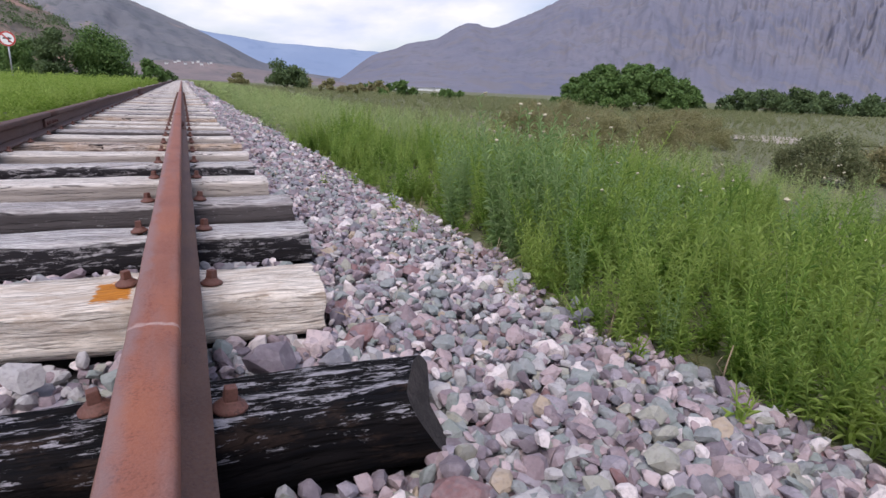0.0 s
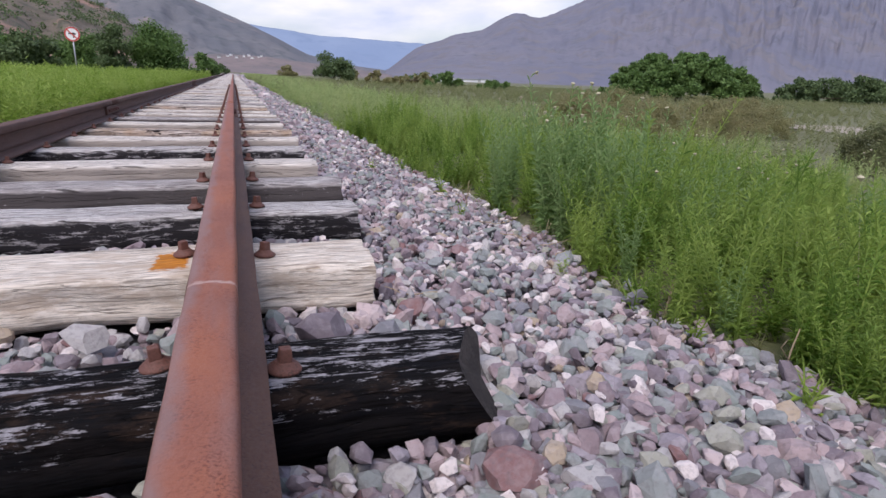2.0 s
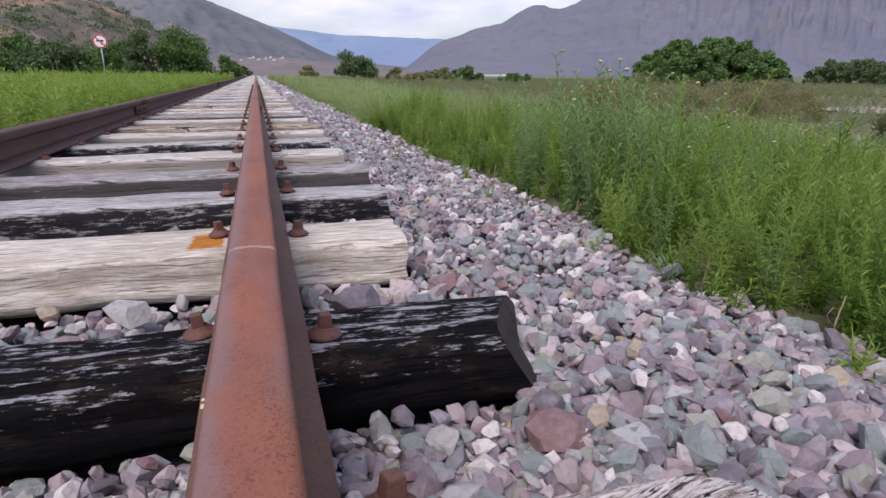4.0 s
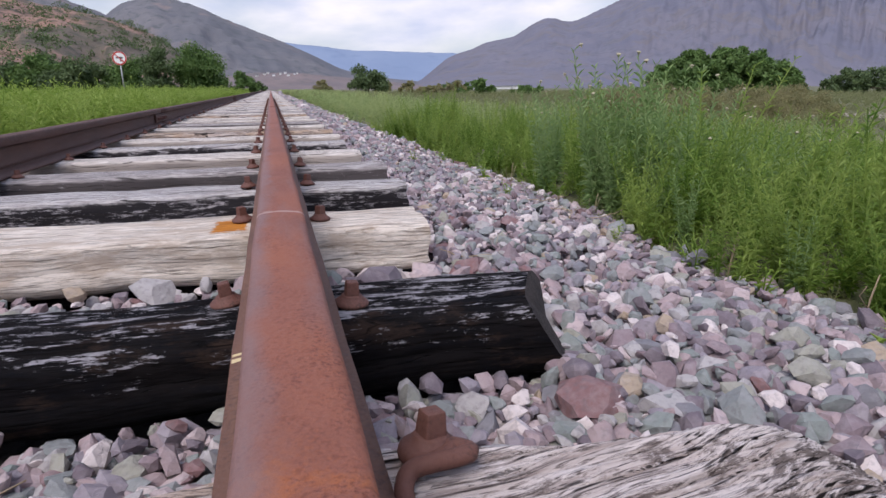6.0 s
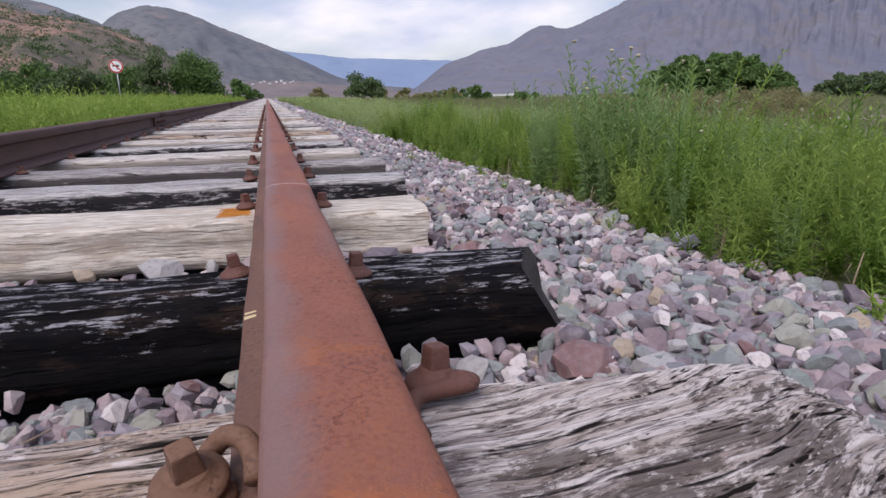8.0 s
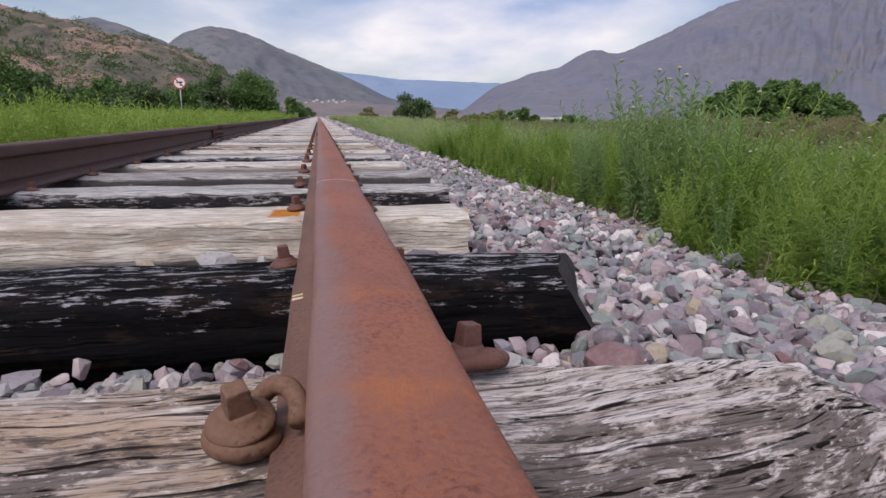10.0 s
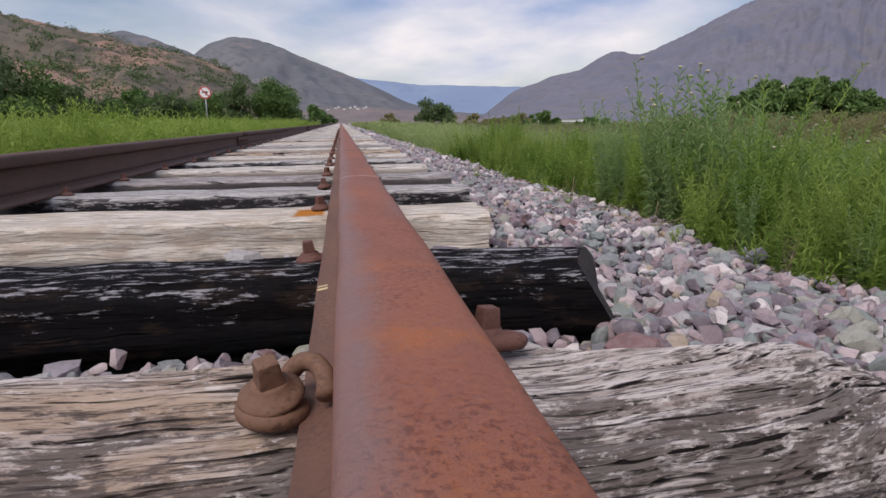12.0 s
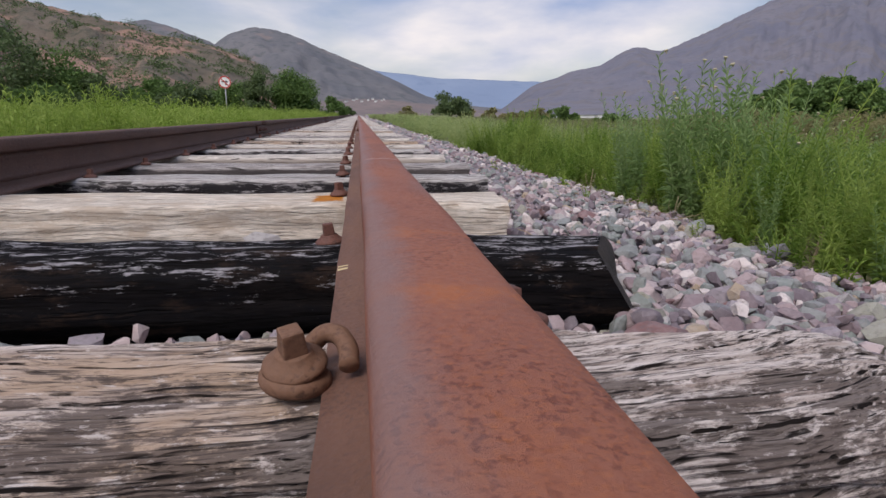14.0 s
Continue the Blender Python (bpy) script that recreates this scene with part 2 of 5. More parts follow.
def grey_timber_mat(name, light, mid, dark, tan):
    """Old bare timber: bleached fibres that climb towards the end, brown weathered patches, long thin splits."""
    k = Mat(name, 0.9)
    k.b.inputs["Specular IOR Level"].default_value = 0.2
    v = k.coords()
    pos = k.node("ShaderNodeSeparateXYZ")
    k.link(v, pos.inputs[0])
    x1 = k.math("MAXIMUM", k.math("SUBTRACT", pos.outputs["X"], 0.05), 0.0)
    climb = k.math("ADD", k.math("MULTIPLY", k.math("MULTIPLY", x1, x1), 0.30), k.math("MULTIPLY", k.noise(k.coords((1, 0.6, 0.6)), 3.2, 2, 0.5), 0.10))
    flow = k.node("ShaderNodeCombineXYZ")
    k.link(pos.outputs["X"], flow.inputs[0])
    k.link(k.math("SUBTRACT", pos.outputs["Y"], climb), flow.inputs[1])
    k.link(pos.outputs["Z"], flow.inputs[2])

    def along(scale, shift=(0, 0, 0)):
        g = k.node("ShaderNodeMapping", Scale=scale, Location=shift)
        k.link(flow.outputs[0], g.inputs["Vector"])
        return g.outputs["Vector"]

    fine = k.noise(along((10, 330, 330)), 1.0, 7, 0.72)
    band = k.noise(along((2.6, 46, 46)), 1.0, 6, 0.66)
    blotch = k.noise(along((7, 17, 17), (3, 1, 0)), 1.0, 9, 0.74)
    c = k.ramp(band, (0.34, mid), (0.46, tuple(0.55 * a + 0.45 * b for a, b in zip(light, mid))), (0.56, light))
    brown = k.math("MULTIPLY", k.ramp(k.math("ADD", pos.outputs["X"], 0.5), (0.43, 0.75), (0.52, 0.12)), k.ramp(k.noise(k.coords((0.6, 2, 2)), 6, 4, 0.55), (0.38, 0.1), (0.58, 1.0)))
    c = k.mix(brown, c, tan)
    worn = k.math("SUBTRACT", blotch, k.math("MULTIPLY", pos.outputs["Y"], 0.75))
    c = k.mix(k.ramp(worn, (0.52, 0.0), (0.57, 0.85)), c, tuple(0.4 * a + 0.6 * b for a, b in zip(mid, dark)))
    c = k.mix(k.ramp(k.noise(along((26, 70, 70), (5, 5, 0)), 1.0, 8, 0.75), (0.56, 0.0), (0.61, 0.75)), c, tuple(1.08 * a for a in light))
    c = k.mix(k.ramp(fine, (0.40, 0.9), (0.50, 0.0)), c, tuple(0.28 * a for a in mid))
    split = k.ramp(k.noise(along((1.3, 100, 100), (1, 7, 3)), 1.0, 1, 0.4), (0.30, 1.0), (0.335, 0.0))
    hair = k.ramp(k.noise(along((3.0, 230, 230), (8, 2, 1)), 1.0, 1, 0.4), (0.30, 0.95), (0.37, 0.0))
    cracks = k.math("MAXIMUM", split, k.math("MULTIPLY", hair, k.ramp(blotch, (0.40, 0.2), (0.55, 1.0))))
    k.colour(k.mix(cracks, c, dark))
    h = k.math("ADD", k.math("MULTIPLY", fine, 0.6), k.math("MULTIPLY", band, 0.5))
    k.bump(k.math("SUBTRACT", h, k.math("MULTIPLY", cracks, 1.4)), 0.9, 0.005)
    return k.m


def stone_mat(name, per_island):
    k = Mat(name, 0.82)
    if per_island:
        r = k.node("ShaderNodeNewGeometry").outputs["Random Per Island"]
    else:
        r = k.node("ShaderNodeObjectInfo").outputs["Random"]
    pick = k.t.nodes.new("ShaderNodeValToRGB")
    pick.color_ramp.interpolation = "CONSTANT"
    stops = ((0.0, (0.251, 0.185, 0.200)), (0.12, (0.239, 0.253, 0.247)), (0.24, (0.376, 0.282, 0.286)), (0.36, (0.295, 0.254, 0.284)),
             (0.47, (0.412, 0.385, 0.377)), (0.57, (0.176, 0.140, 0.161)), (0.65, (0.510, 0.407, 0.405)), (0.73, (0.232, 0.258, 0.241)), (0.81, (0.201, 0.195, 0.212)),
             (0.87, (0.670, 0.587, 0.566)), (0.93, (0.321, 0.312, 0.256)), (0.965, (0.399, 0.310, 0.223)), (0.983, (0.218, 0.115, 0.114)))
    e = pick.color_ramp.elements
    while len(e) < len(stops):
        e.new(0.5)
    for q, (p, c) in zip(e, stops):
        q.position, q.color = p, (*c, 1)
    k.link(r, pick.inputs["Fac"])
    v = k.coords(world=True)
    dust = k.noise(v, 38, 5, 0.65)
    c = k.mix(k.ramp(dust, (0.44, 0.0), (0.72, 0.34)), pick.outputs["Color"], (0.46, 0.42, 0.43))
    c = k.mix(k.ramp(k.noise(v, 95, 4, 0.6), (0.3, 0.45), (0.5, 0.0)), c, (0.14, 0.12, 0.13))
    k.colour(c)
    k.bump(k.noise(v, 75, 7, 0.7), 0.8, 0.006)
    return k.m


def leaf_mat(name, a, b, c, trans=0.35, rough=0.6, field=1.1, alt=None):
    """Foliage: each leaf its own green, whole patches drifting in tone, light passing through."""
    k = Mat(name, rough)
    r = k.node("ShaderNodeNewGeometry").outputs["Random Per Island"]
    col = k.ramp(r, (0.0, a), (0.55, b), (1.0, c))
    v = k.coords(world=True)
    col = k.mix(k.ramp(k.noise(v, field, 3, 0.5), (0.40, 0.0), (0.64, 0.85)), col, alt or tuple(0.5 * (p + q) for p, q in zip(a, c)))
    k.colour(col)
    k.b.inputs["Specular IOR Level"].default_value = 0.25
    tr = k.node("ShaderNodeBsdfTranslucent")
    k.link(col, tr.inputs["Color"])
    mx = k.node("ShaderNodeMixShader", Fac=trans)
    k.link(k.b.outputs["BSDF"], mx.inputs[1])
    k.link(tr.outputs["BSDF"], mx.inputs[2])
    k.link(mx.outputs["Shader"], k.t.nodes["Material Output"].inputs["Surface"])
    return k.m


def earth_mat(name, lo, hi, spot, scale, spot_scale, spot_at=0.56, relief=0.0, extra=None, extra_scale=1.0, extra_at=0.6, stretch=(1, 1, 2.2)):
    k = Mat(name, 0.95)
    v = k.coords(world=True)
    c = k.ramp(k.noise(v, scale, 6, 0.6), (0.35, lo), (0.68, hi))
    if extra:
        c = k.mix(k.ramp(k.noise(k.coords(stretch, world=True), extra_scale, 5, 0.6), (extra_at, 0.0), (extra_at + 0.06, 1.0)), c, extra)
    c = k.mix(k.ramp(k.noise(v, spot_scale, 5, 0.65), (spot_at, 0.0), (spot_at + 0.1, 0.85)), c, spot)
    k.colour(c)
    if relief:
        k.bump(k.noise(v, scale * 5, 6, 0.65), 0.8, relief)
    return k.m


M_RAIL = rust_mat("rusted_rail_steel", (0.265, 0.093, 0.056), (0.43, 0.130, 0.034), (0.115, 0.025, 0.015), 250.0, (0.215, 0.145, 0.140), 1.415, ((0.645, 0.014), (0.775, 0.012)))
M_FOOT = rust_mat("brown_crusted_rail_steel", (0.165, 0.080, 0.054), (0.30, 0.150, 0.062), (0.085, 0.045, 0.038), 170.0)
# rail rust in a darker copy, the shade on the second rail's side included
M_RAIL2 = rust_mat("shaded_rusted_rail_steel", (0.098, 0.048, 0.034), (0.15, 0.068, 0.042), (0.045, 0.020, 0.015), 110.0)
M_IRON = rust_mat("brown_rusted_iron", (0.14, 0.058, 0.042), (0.21, 0.085, 0.045), (0.05, 0.022, 0.017), 180.0)
M_CLIP = rust_mat("dusty_rusted_iron", (0.195, 0.100, 0.060), (0.34, 0.205, 0.125), (0.055, 0.025, 0.017), 150.0)
M_OLD = grey_timber_mat("bare_split_timber", (0.68, 0.61, 0.585), (0.285, 0.222, 0.200), (0.012, 0.008, 0.007), (0.42, 0.285, 0.185))
M_GREY = wood_mat("grey_cracked_timber", (0.60, 0.52, 0.465), (0.34, 0.262, 0.215), (0.012, 0.008, 0.006), None, 0.62, 1.0, (0.40, 0.275, 0.175), 0.06, None, 0.36, 0.25, (0.085, 0.058, 0.045), 0.5, 0.57)
M_BLACK = wood_mat("tarred_black_timber", (0.007, 0.007, 0.0085), (0.012, 0.010, 0.010), (0.004, 0.004, 0.004), (0.37, 0.35, 0.37), 0.583, 0.7, None, 0.0, None, 0.42, 0.06, (0.034, 0.022, 0.017), 0.6, 0.54, None, 1.3)
M_CREAM = wood_mat("bleached_cream_timber", (0.78, 0.70, 0.61), (0.64, 0.55, 0.46), (0.12, 0.085, 0.06), (0.42, 0.33, 0.25), 0.59, 0.45, None, 0.0, None, 0.44, 0.25, (0.48, 0.39, 0.31), 0.5, 0.5, (-0.122, -0.02, 0.042, 0.075))
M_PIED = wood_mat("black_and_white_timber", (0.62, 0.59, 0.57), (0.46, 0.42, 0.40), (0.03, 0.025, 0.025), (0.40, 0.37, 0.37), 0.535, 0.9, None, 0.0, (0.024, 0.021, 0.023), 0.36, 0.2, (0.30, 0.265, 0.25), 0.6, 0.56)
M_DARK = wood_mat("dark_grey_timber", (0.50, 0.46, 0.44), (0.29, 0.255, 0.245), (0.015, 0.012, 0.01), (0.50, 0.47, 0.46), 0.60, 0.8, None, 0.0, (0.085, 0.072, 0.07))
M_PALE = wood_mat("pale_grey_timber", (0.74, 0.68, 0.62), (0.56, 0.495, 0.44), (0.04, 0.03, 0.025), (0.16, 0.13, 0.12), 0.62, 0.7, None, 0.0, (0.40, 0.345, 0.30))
M_SAWN = wood_mat("dark_sawn_end", (0.075, 0.06, 0.055), (0.04, 0.032, 0.03), (0.008, 0.006, 0.006), None, 0.6, 0.8)
M_STONE = stone_mat("ballast_stone", False)
M_STONES = stone_mat("ballast_stones", True)
M_WEED = leaf_mat("weed_leaf", (0.115, 0.215, 0.040), (0.235, 0.365, 0.065), (0.40, 0.505, 0.125), 0.56, 0.6, 3.2, (0.42, 0.52, 0.14))
M_FIELD = leaf_mat("pale_weed_leaf", (0.235, 0.33, 0.115), (0.37, 0.47, 0.175), (0.50, 0.58, 0.265), 0.58, 0.6, 1.4, (0.53, 0.57, 0.255))
M_TALL = leaf_mat("blue_green_weed_leaf", (0.21, 0.32, 0.11), (0.32, 0.45, 0.17), (0.45, 0.56, 0.26), 0.56, 0.6, 2.0)
M_WEED2 = leaf_mat("dry_weed_leaf", (0.20, 0.25, 0.095), (0.29, 0.31, 0.14), (0.40, 0.37, 0.21), 0.5)
M_LUSH = leaf_mat("lush_weed_leaf", (0.17, 0.28, 0.035), (0.26, 0.38, 0.06), (0.38, 0.48, 0.11), 0.48, 0.6, 2.5, (0.40, 0.50, 0.13))
M_TREE = leaf_mat("tree_leaf", (0.07, 0.13, 0.035), (0.10, 0.175, 0.045), (0.15, 0.23, 0.065), 0.25, 0.6, 0.4)
M_DTREE = leaf_mat("dark_tree_leaf", (0.065, 0.10, 0.042), (0.095, 0.14, 0.055), (0.135, 0.19, 0.072), 0.2, 0.6, 0.3)
M_SCRUB = leaf_mat("dry_scrub_leaf", (0.29, 0.245, 0.125), (0.31, 0.28, 0.14), (0.30, 0.315, 0.14), 0.5, 0.8, 0.8)
M_BUSH = leaf_mat("olive_bush_leaf", (0.14, 0.16, 0.07), (0.175, 0.195, 0.09), (0.22, 0.215, 0.115), 0.4, 0.7, 0.8)
M_FLOWER = Mat("flower_head", 0.8).colour((0.44, 0.39, 0.26)).m
M_BARK = earth_mat("bark", (0.06, 0.045, 0.03), (0.14, 0.11, 0.08), (0.03, 0.022, 0.016), 18, 40, 0.55, 0.01)
M_GROUND = earth_mat("weedy_soil", (0.085, 0.088, 0.040), (0.155, 0.165, 0.075), (0.20, 0.175, 0.10), 3.5, 14, 0.52, 0.02)
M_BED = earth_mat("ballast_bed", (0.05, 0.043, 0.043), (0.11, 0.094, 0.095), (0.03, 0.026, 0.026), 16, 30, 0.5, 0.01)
M_SAND = earth_mat("pale_dry_earth", (0.27, 0.23, 0.18), (0.37, 0.315, 0.25), (0.25, 0.22, 0.15), 1.2, 3, 0.6, 0.01)
M_HILL = earth_mat("scrubby_hill", (0.105, 0.086, 0.062), (0.165, 0.130, 0.097), (0.058, 0.06, 0.038), 0.06, 0.25, 0.52, 1.2, (0.29, 0.175, 0.13), 0.026, 0.49)
# grey rock whose base colours are shifted to blue to stand for haze
M_MOUNT = earth_mat("grey_mountain_with_haze", (0.128, 0.130, 0.174), (0.172, 0.162, 0.190), (0.112, 0.116, 0.142), 0.006, 0.05, 0.54, 1.5, (0.156, 0.144, 0.160), 0.02, 0.52, (1.0, 1.0, 0.35))
M_MOUNT2 = earth_mat("grey_green_mountain", (0.112, 0.116, 0.132), (0.168, 0.160, 0.165), (0.088, 0.096, 0.100), 0.008, 0.05, 0.52, 4.0, (0.20, 0.165, 0.16), 0.02, 0.60, (1.0, 1.0, 0.5))
M_FOOTHILL = earth_mat("pinkish_foothill", (0.15, 0.125, 0.125), (0.215, 0.165, 0.155), (0.11, 0.11, 0.10), 0.02, 0.09, 0.55, 1.0)
# aerial haze of the farthest range, painted as a blue base colour
M_BLUE = earth_mat("far_rock_painted_haze", (0.190, 0.250, 0.365), (0.225, 0.285, 0.395), (0.175, 0.235, 0.345), 0.002, 0.006, 0.55)
M_WHITE = Mat("white_paint", 0.5).colour((0.78, 0.78, 0.76)).m
M_RED = Mat("red_paint", 0.5).colour((0.50, 0.06, 0.05)).m
M_INK = Mat("black_paint", 0.5).colour((0.03, 0.03, 0.03)).m
M_POST = Mat("grey_galvanised_steel", 0.5, 0.6).colour((0.4, 0.4, 0.4)).m
M_YELLOW = Mat("pale_yellow_paint", 0.7).colour((0.62, 0.5, 0.28)).m

# ---- mesh helpers ----


def fast_mesh(name, verts, faces, mat, smooth=False):
    """A mesh from arrays; faces all have the same number of corners."""
    verts, faces = np.asarray(verts, np.float32), np.asarray(faces, np.int32)
    me = bpy.data.meshes.new(name)
    n, k = faces.shape
    me.vertices.add(len(verts))
    me.vertices.foreach_set("co", verts.ravel())
    me.loops.add(n * k)
    me.loops.foreach_set("vertex_index", faces.ravel())
    me.polygons.add(n)
    me.polygons.foreach_set("loop_start", np.arange(0, n * k, k, dtype=np.int32))
    me.polygons.foreach_set("use_smooth", np.full(n, smooth))
    me.update(calc_edges=True)
    me.validate()
    me.materials.append(mat)
    return me


def mesh_of(name, bm, mat, smooth=False):
    me = bpy.data.meshes.new(name)
    for f in bm.faces:
        f.smooth = smooth
    bm.to_mesh(me)
    bm.free()
    me.materials.append(mat)
    return me


def part(name, me, parent, label="", m=None):
    """Links a mesh as one part under a thing or under a part."""
    ob = new(name, me)
    ob.parent = parent
    if m is not None:
        ob.matrix_basis = m
    return tagged(ob, label)


def thing(name, label, category, group="", at=(0, 0, 0), kind=""):
    ob = new(name)
    ob.location = at
    ob.empty_display_size = 0.1
    return tagged(ob, label, category, group, kind)


def structure(name, me, label):
    return tagged(new(name, me), label, "", "", "structure")


def lathe(profile, sides=20):
    """A turned solid from (radius, height) pairs."""
    bm = bmesh.new()
    rings = []
    for r, z in profile:
        rings.append([bm.verts.new((r * math.cos(a), r * math.sin(a), z)) for a in (2 * math.pi * i / sides for i in range(sides))])
    for a, b in zip(rings, rings[1:]):
        for i in range(sides):
            bm.faces.new((a[i], a[(i + 1) % sides], b[(i + 1) % sides], b[i]))
    bm.faces.new(list(reversed(rings[0])))
    bm.faces.new(rings[-1])
    return bm


def tube(points, radius, sides=12, taper=1.0):
    """A bent round bar with closed ends."""
    pts = [Vector(p) for p in points]
    bm = bmesh.new()
    rings, up = [], Vector((0.3, 0.2, 1)).normalized()
    for i, p in enumerate(pts):
        d = (pts[min(i + 1, len(pts) - 1)] - pts[max(i - 1, 0)]).normalized()
        side = d.cross(up)
        side = side.normalized() if side.length > 1e-4 else Vector((1, 0, 0))
        up = side.cross(d).normalized()
        r = radius * (1 + (taper - 1) * i / (len(pts) - 1))
        rings.append([bm.verts.new(p + r * (math.cos(a) * side + math.sin(a) * up)) for a in (2 * math.pi * k / sides for k in range(sides))])
    for a, b in zip(rings, rings[1:]):
        for k in range(sides):
            bm.faces.new((a[k], a[(k + 1) % sides], b[(k + 1) % sides], b[k]))
    bm.faces.new(list(reversed(rings[0])))
    bm.faces.new(rings[-1])
    bmesh.ops.recalc_face_normals(bm, faces=bm.faces)
    return bm


def box_bm(x0, x1, y0, y1, z0, z1, bevel=0.0, seg=1):
    bm = bmesh.new()
    bmesh.ops.create_cube(bm, size=1)
    for v in bm.verts:
        v.co = ((x0 + x1) / 2 + v.co.x * (x1 - x0), (y0 + y1) / 2 + v.co.y * (y1 - y0), (z0 + z1) / 2 + v.co.z * (z1 - z0))
    if bevel:
        bmesh.ops.bevel(bm, geom=bm.edges, offset=bevel, segments=seg, affect="EDGES", profile=0.6)
    return bm


# ---- ground ----
RAIL_TOP, TIE_TOP, LEFT_RAIL = 0.125, -0.03, -1.085
rng = np.random.default_rng(7)


def bed_height(x):
    """Cross-section of the track bed: flat under the sleepers, sloping shoulders, then soil."""
    return np.interp(x, [-2.3, -1.75, -1.55, -1.3, 0.25, 0.5, 0.85, 1.2, 1.5, 6.0, 30.0], [-0.30, -0.19, -0.17, -0.15, -0.15, -0.165, -0.18, -0.222, -0.25, -0.34, -0.6])


def sheet(name, xs, ys, zf, mat):
    X, Y = np.meshgrid(xs, ys)
    Z = zf(X, Y)
    n, m = len(xs), len(ys)
    idx = np.arange(n * m).reshape(m, n)
    faces = np.stack([idx[:-1, :-1], idx[:-1, 1:], idx[1:, 1:], idx[1:, :-1]], -1).reshape(-1, 4)
    return fast_mesh(name, np.stack([X, Y, Z], -1).reshape(-1, 3), faces, mat, True)


def ground_z(X, Y):
    z = bed_height(X)
    bumps = 0.03 * np.sin(1.7 * X + 0.4 * Y) * np.sin(0.9 * Y - 0.3 * X)
    return z + np.where((X > 1.6) | (X < -2.6), bumps, 0.0)


gx = np.concatenate([[-4800, -2000, -800, -300, -120, -60, -30, -15, -8, -5, -3.5], np.linspace(-2.6, 2.0, 24), [2.6, 3.4, 4.5, 6, 8, 11, 15, 22, 30, 60, 120, 300, 800, 2000, 4800]])
gy = np.concatenate([[-4800, -1000, -200, -40, -10], np.linspace(-3, 16, 50), np.geomspace(17, 4900, 40)])
structure("ground", sheet("ground", gx, gy, lambda X, Y: ground_z(X, Y) - np.where((X < 0.95) & (X > -2.0), 0.16, 0.012), M_GROUND), "flat valley floor of weedy soil")
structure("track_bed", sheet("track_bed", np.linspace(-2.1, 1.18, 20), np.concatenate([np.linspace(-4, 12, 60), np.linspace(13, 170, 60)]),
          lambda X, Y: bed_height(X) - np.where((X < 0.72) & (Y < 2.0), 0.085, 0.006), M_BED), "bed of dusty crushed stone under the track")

# ---- mountains ----


def mountain(name, ridge, dist, foot, mat, label, rough=0.18, seed=0, steps=(220, 60), crest=0.012, base=-0.6, ribs=26.0):
    """A range that rises from its foot to a crest; the crest's height follows a few (direction, slope) marks."""
    us = np.linspace(ridge[0][0], ridge[-1][0], steps[0])
    vs = np.interp(us, [a for a, b in ridge], [b for a, b in ridge])
    kern = np.ones(5) / 5
    vs = np.convolve(np.pad(vs, 2, "edge"), kern, "valid")
    ss = np.linspace(0, 1.35, steps[1])
    V = np.zeros((len(ss), len(us), 3))
    for i, s in enumerate(ss):
        y = foot + (dist - foot) * s
        rise = s ** 1.15 if s <= 1 else 1 - 1.6 * (s - 1)
        for j, u in enumerate(us):
            p = Vector((u * 9 + seed, s * 1.6, seed))
            gully = noise.fractal(Vector((u * 11 + 1.4 * s + seed, s * 4.5, seed)), 1.0, 2.0, 4)
            rib = 1 - 2.2 * abs(noise.fractal(Vector((u * ribs + 2.5 * s + 0.5 * gully, s * 1.1 + seed, 2 * seed)), 0.8, 2.1, 3))
            big = noise.fractal(p * 1.6, 1.0, 2.0, 4)
            env = max(0.0, math.sin(min(s, 1) * math.pi)) * (1.0 if s <= 1 else 0)
            h = vs[j] * dist * (rise + rough * env * (0.6 * gully + 0.7 * big + 0.07 * rib)) + vs[j] * dist * crest * gully * (s > 0.5)
            if s > 0.2:
                h += vs[j] * dist * 0.011 * noise.fractal(Vector((u * 85, s * 9, seed)), 0.9, 2.0, 3)
            V[i, j] = (u * y, y, base + max(h, -2))
    n, m = len(us), len(ss)
    idx = np.arange(n * m).reshape(m, n)
    faces = np.stack([idx[:-1, :-1], idx[:-1, 1:], idx[1:, 1:], idx[1:, :-1]], -1).reshape(-1, 4)
    return structure(name, fast_mesh(name, V.reshape(-1, 3), faces, mat, True), label)


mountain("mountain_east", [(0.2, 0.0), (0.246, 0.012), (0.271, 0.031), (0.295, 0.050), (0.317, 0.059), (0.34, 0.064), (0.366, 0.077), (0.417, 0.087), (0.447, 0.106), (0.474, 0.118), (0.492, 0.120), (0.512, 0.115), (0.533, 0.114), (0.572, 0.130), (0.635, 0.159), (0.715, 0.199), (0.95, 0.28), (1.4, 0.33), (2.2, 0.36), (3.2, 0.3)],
         1400, 560, M_MOUNT, "bare grey-violet mountain with gullied slopes, blue haze put into its colour", 0.085, 3.1, (700, 90))
mountain("mountain_west", [(-0.5, 0.0), (-0.32, 0.05), (-0.221, 0.108), (-0.196, 0.125), (-0.163, 0.135), (-0.135, 0.134), (-0.1, 0.124), (-0.056, 0.105), (-0.011, 0.087), (0.037, 0.068), (0.075, 0.051), (0.112, 0.033), (0.16, 0.020), (0.24, 0.013), (0.3, 0.0)],
         1250, 700, M_MOUNT2, "bare grey-green rounded mountain", 0.16, 8.4, (200, 50))
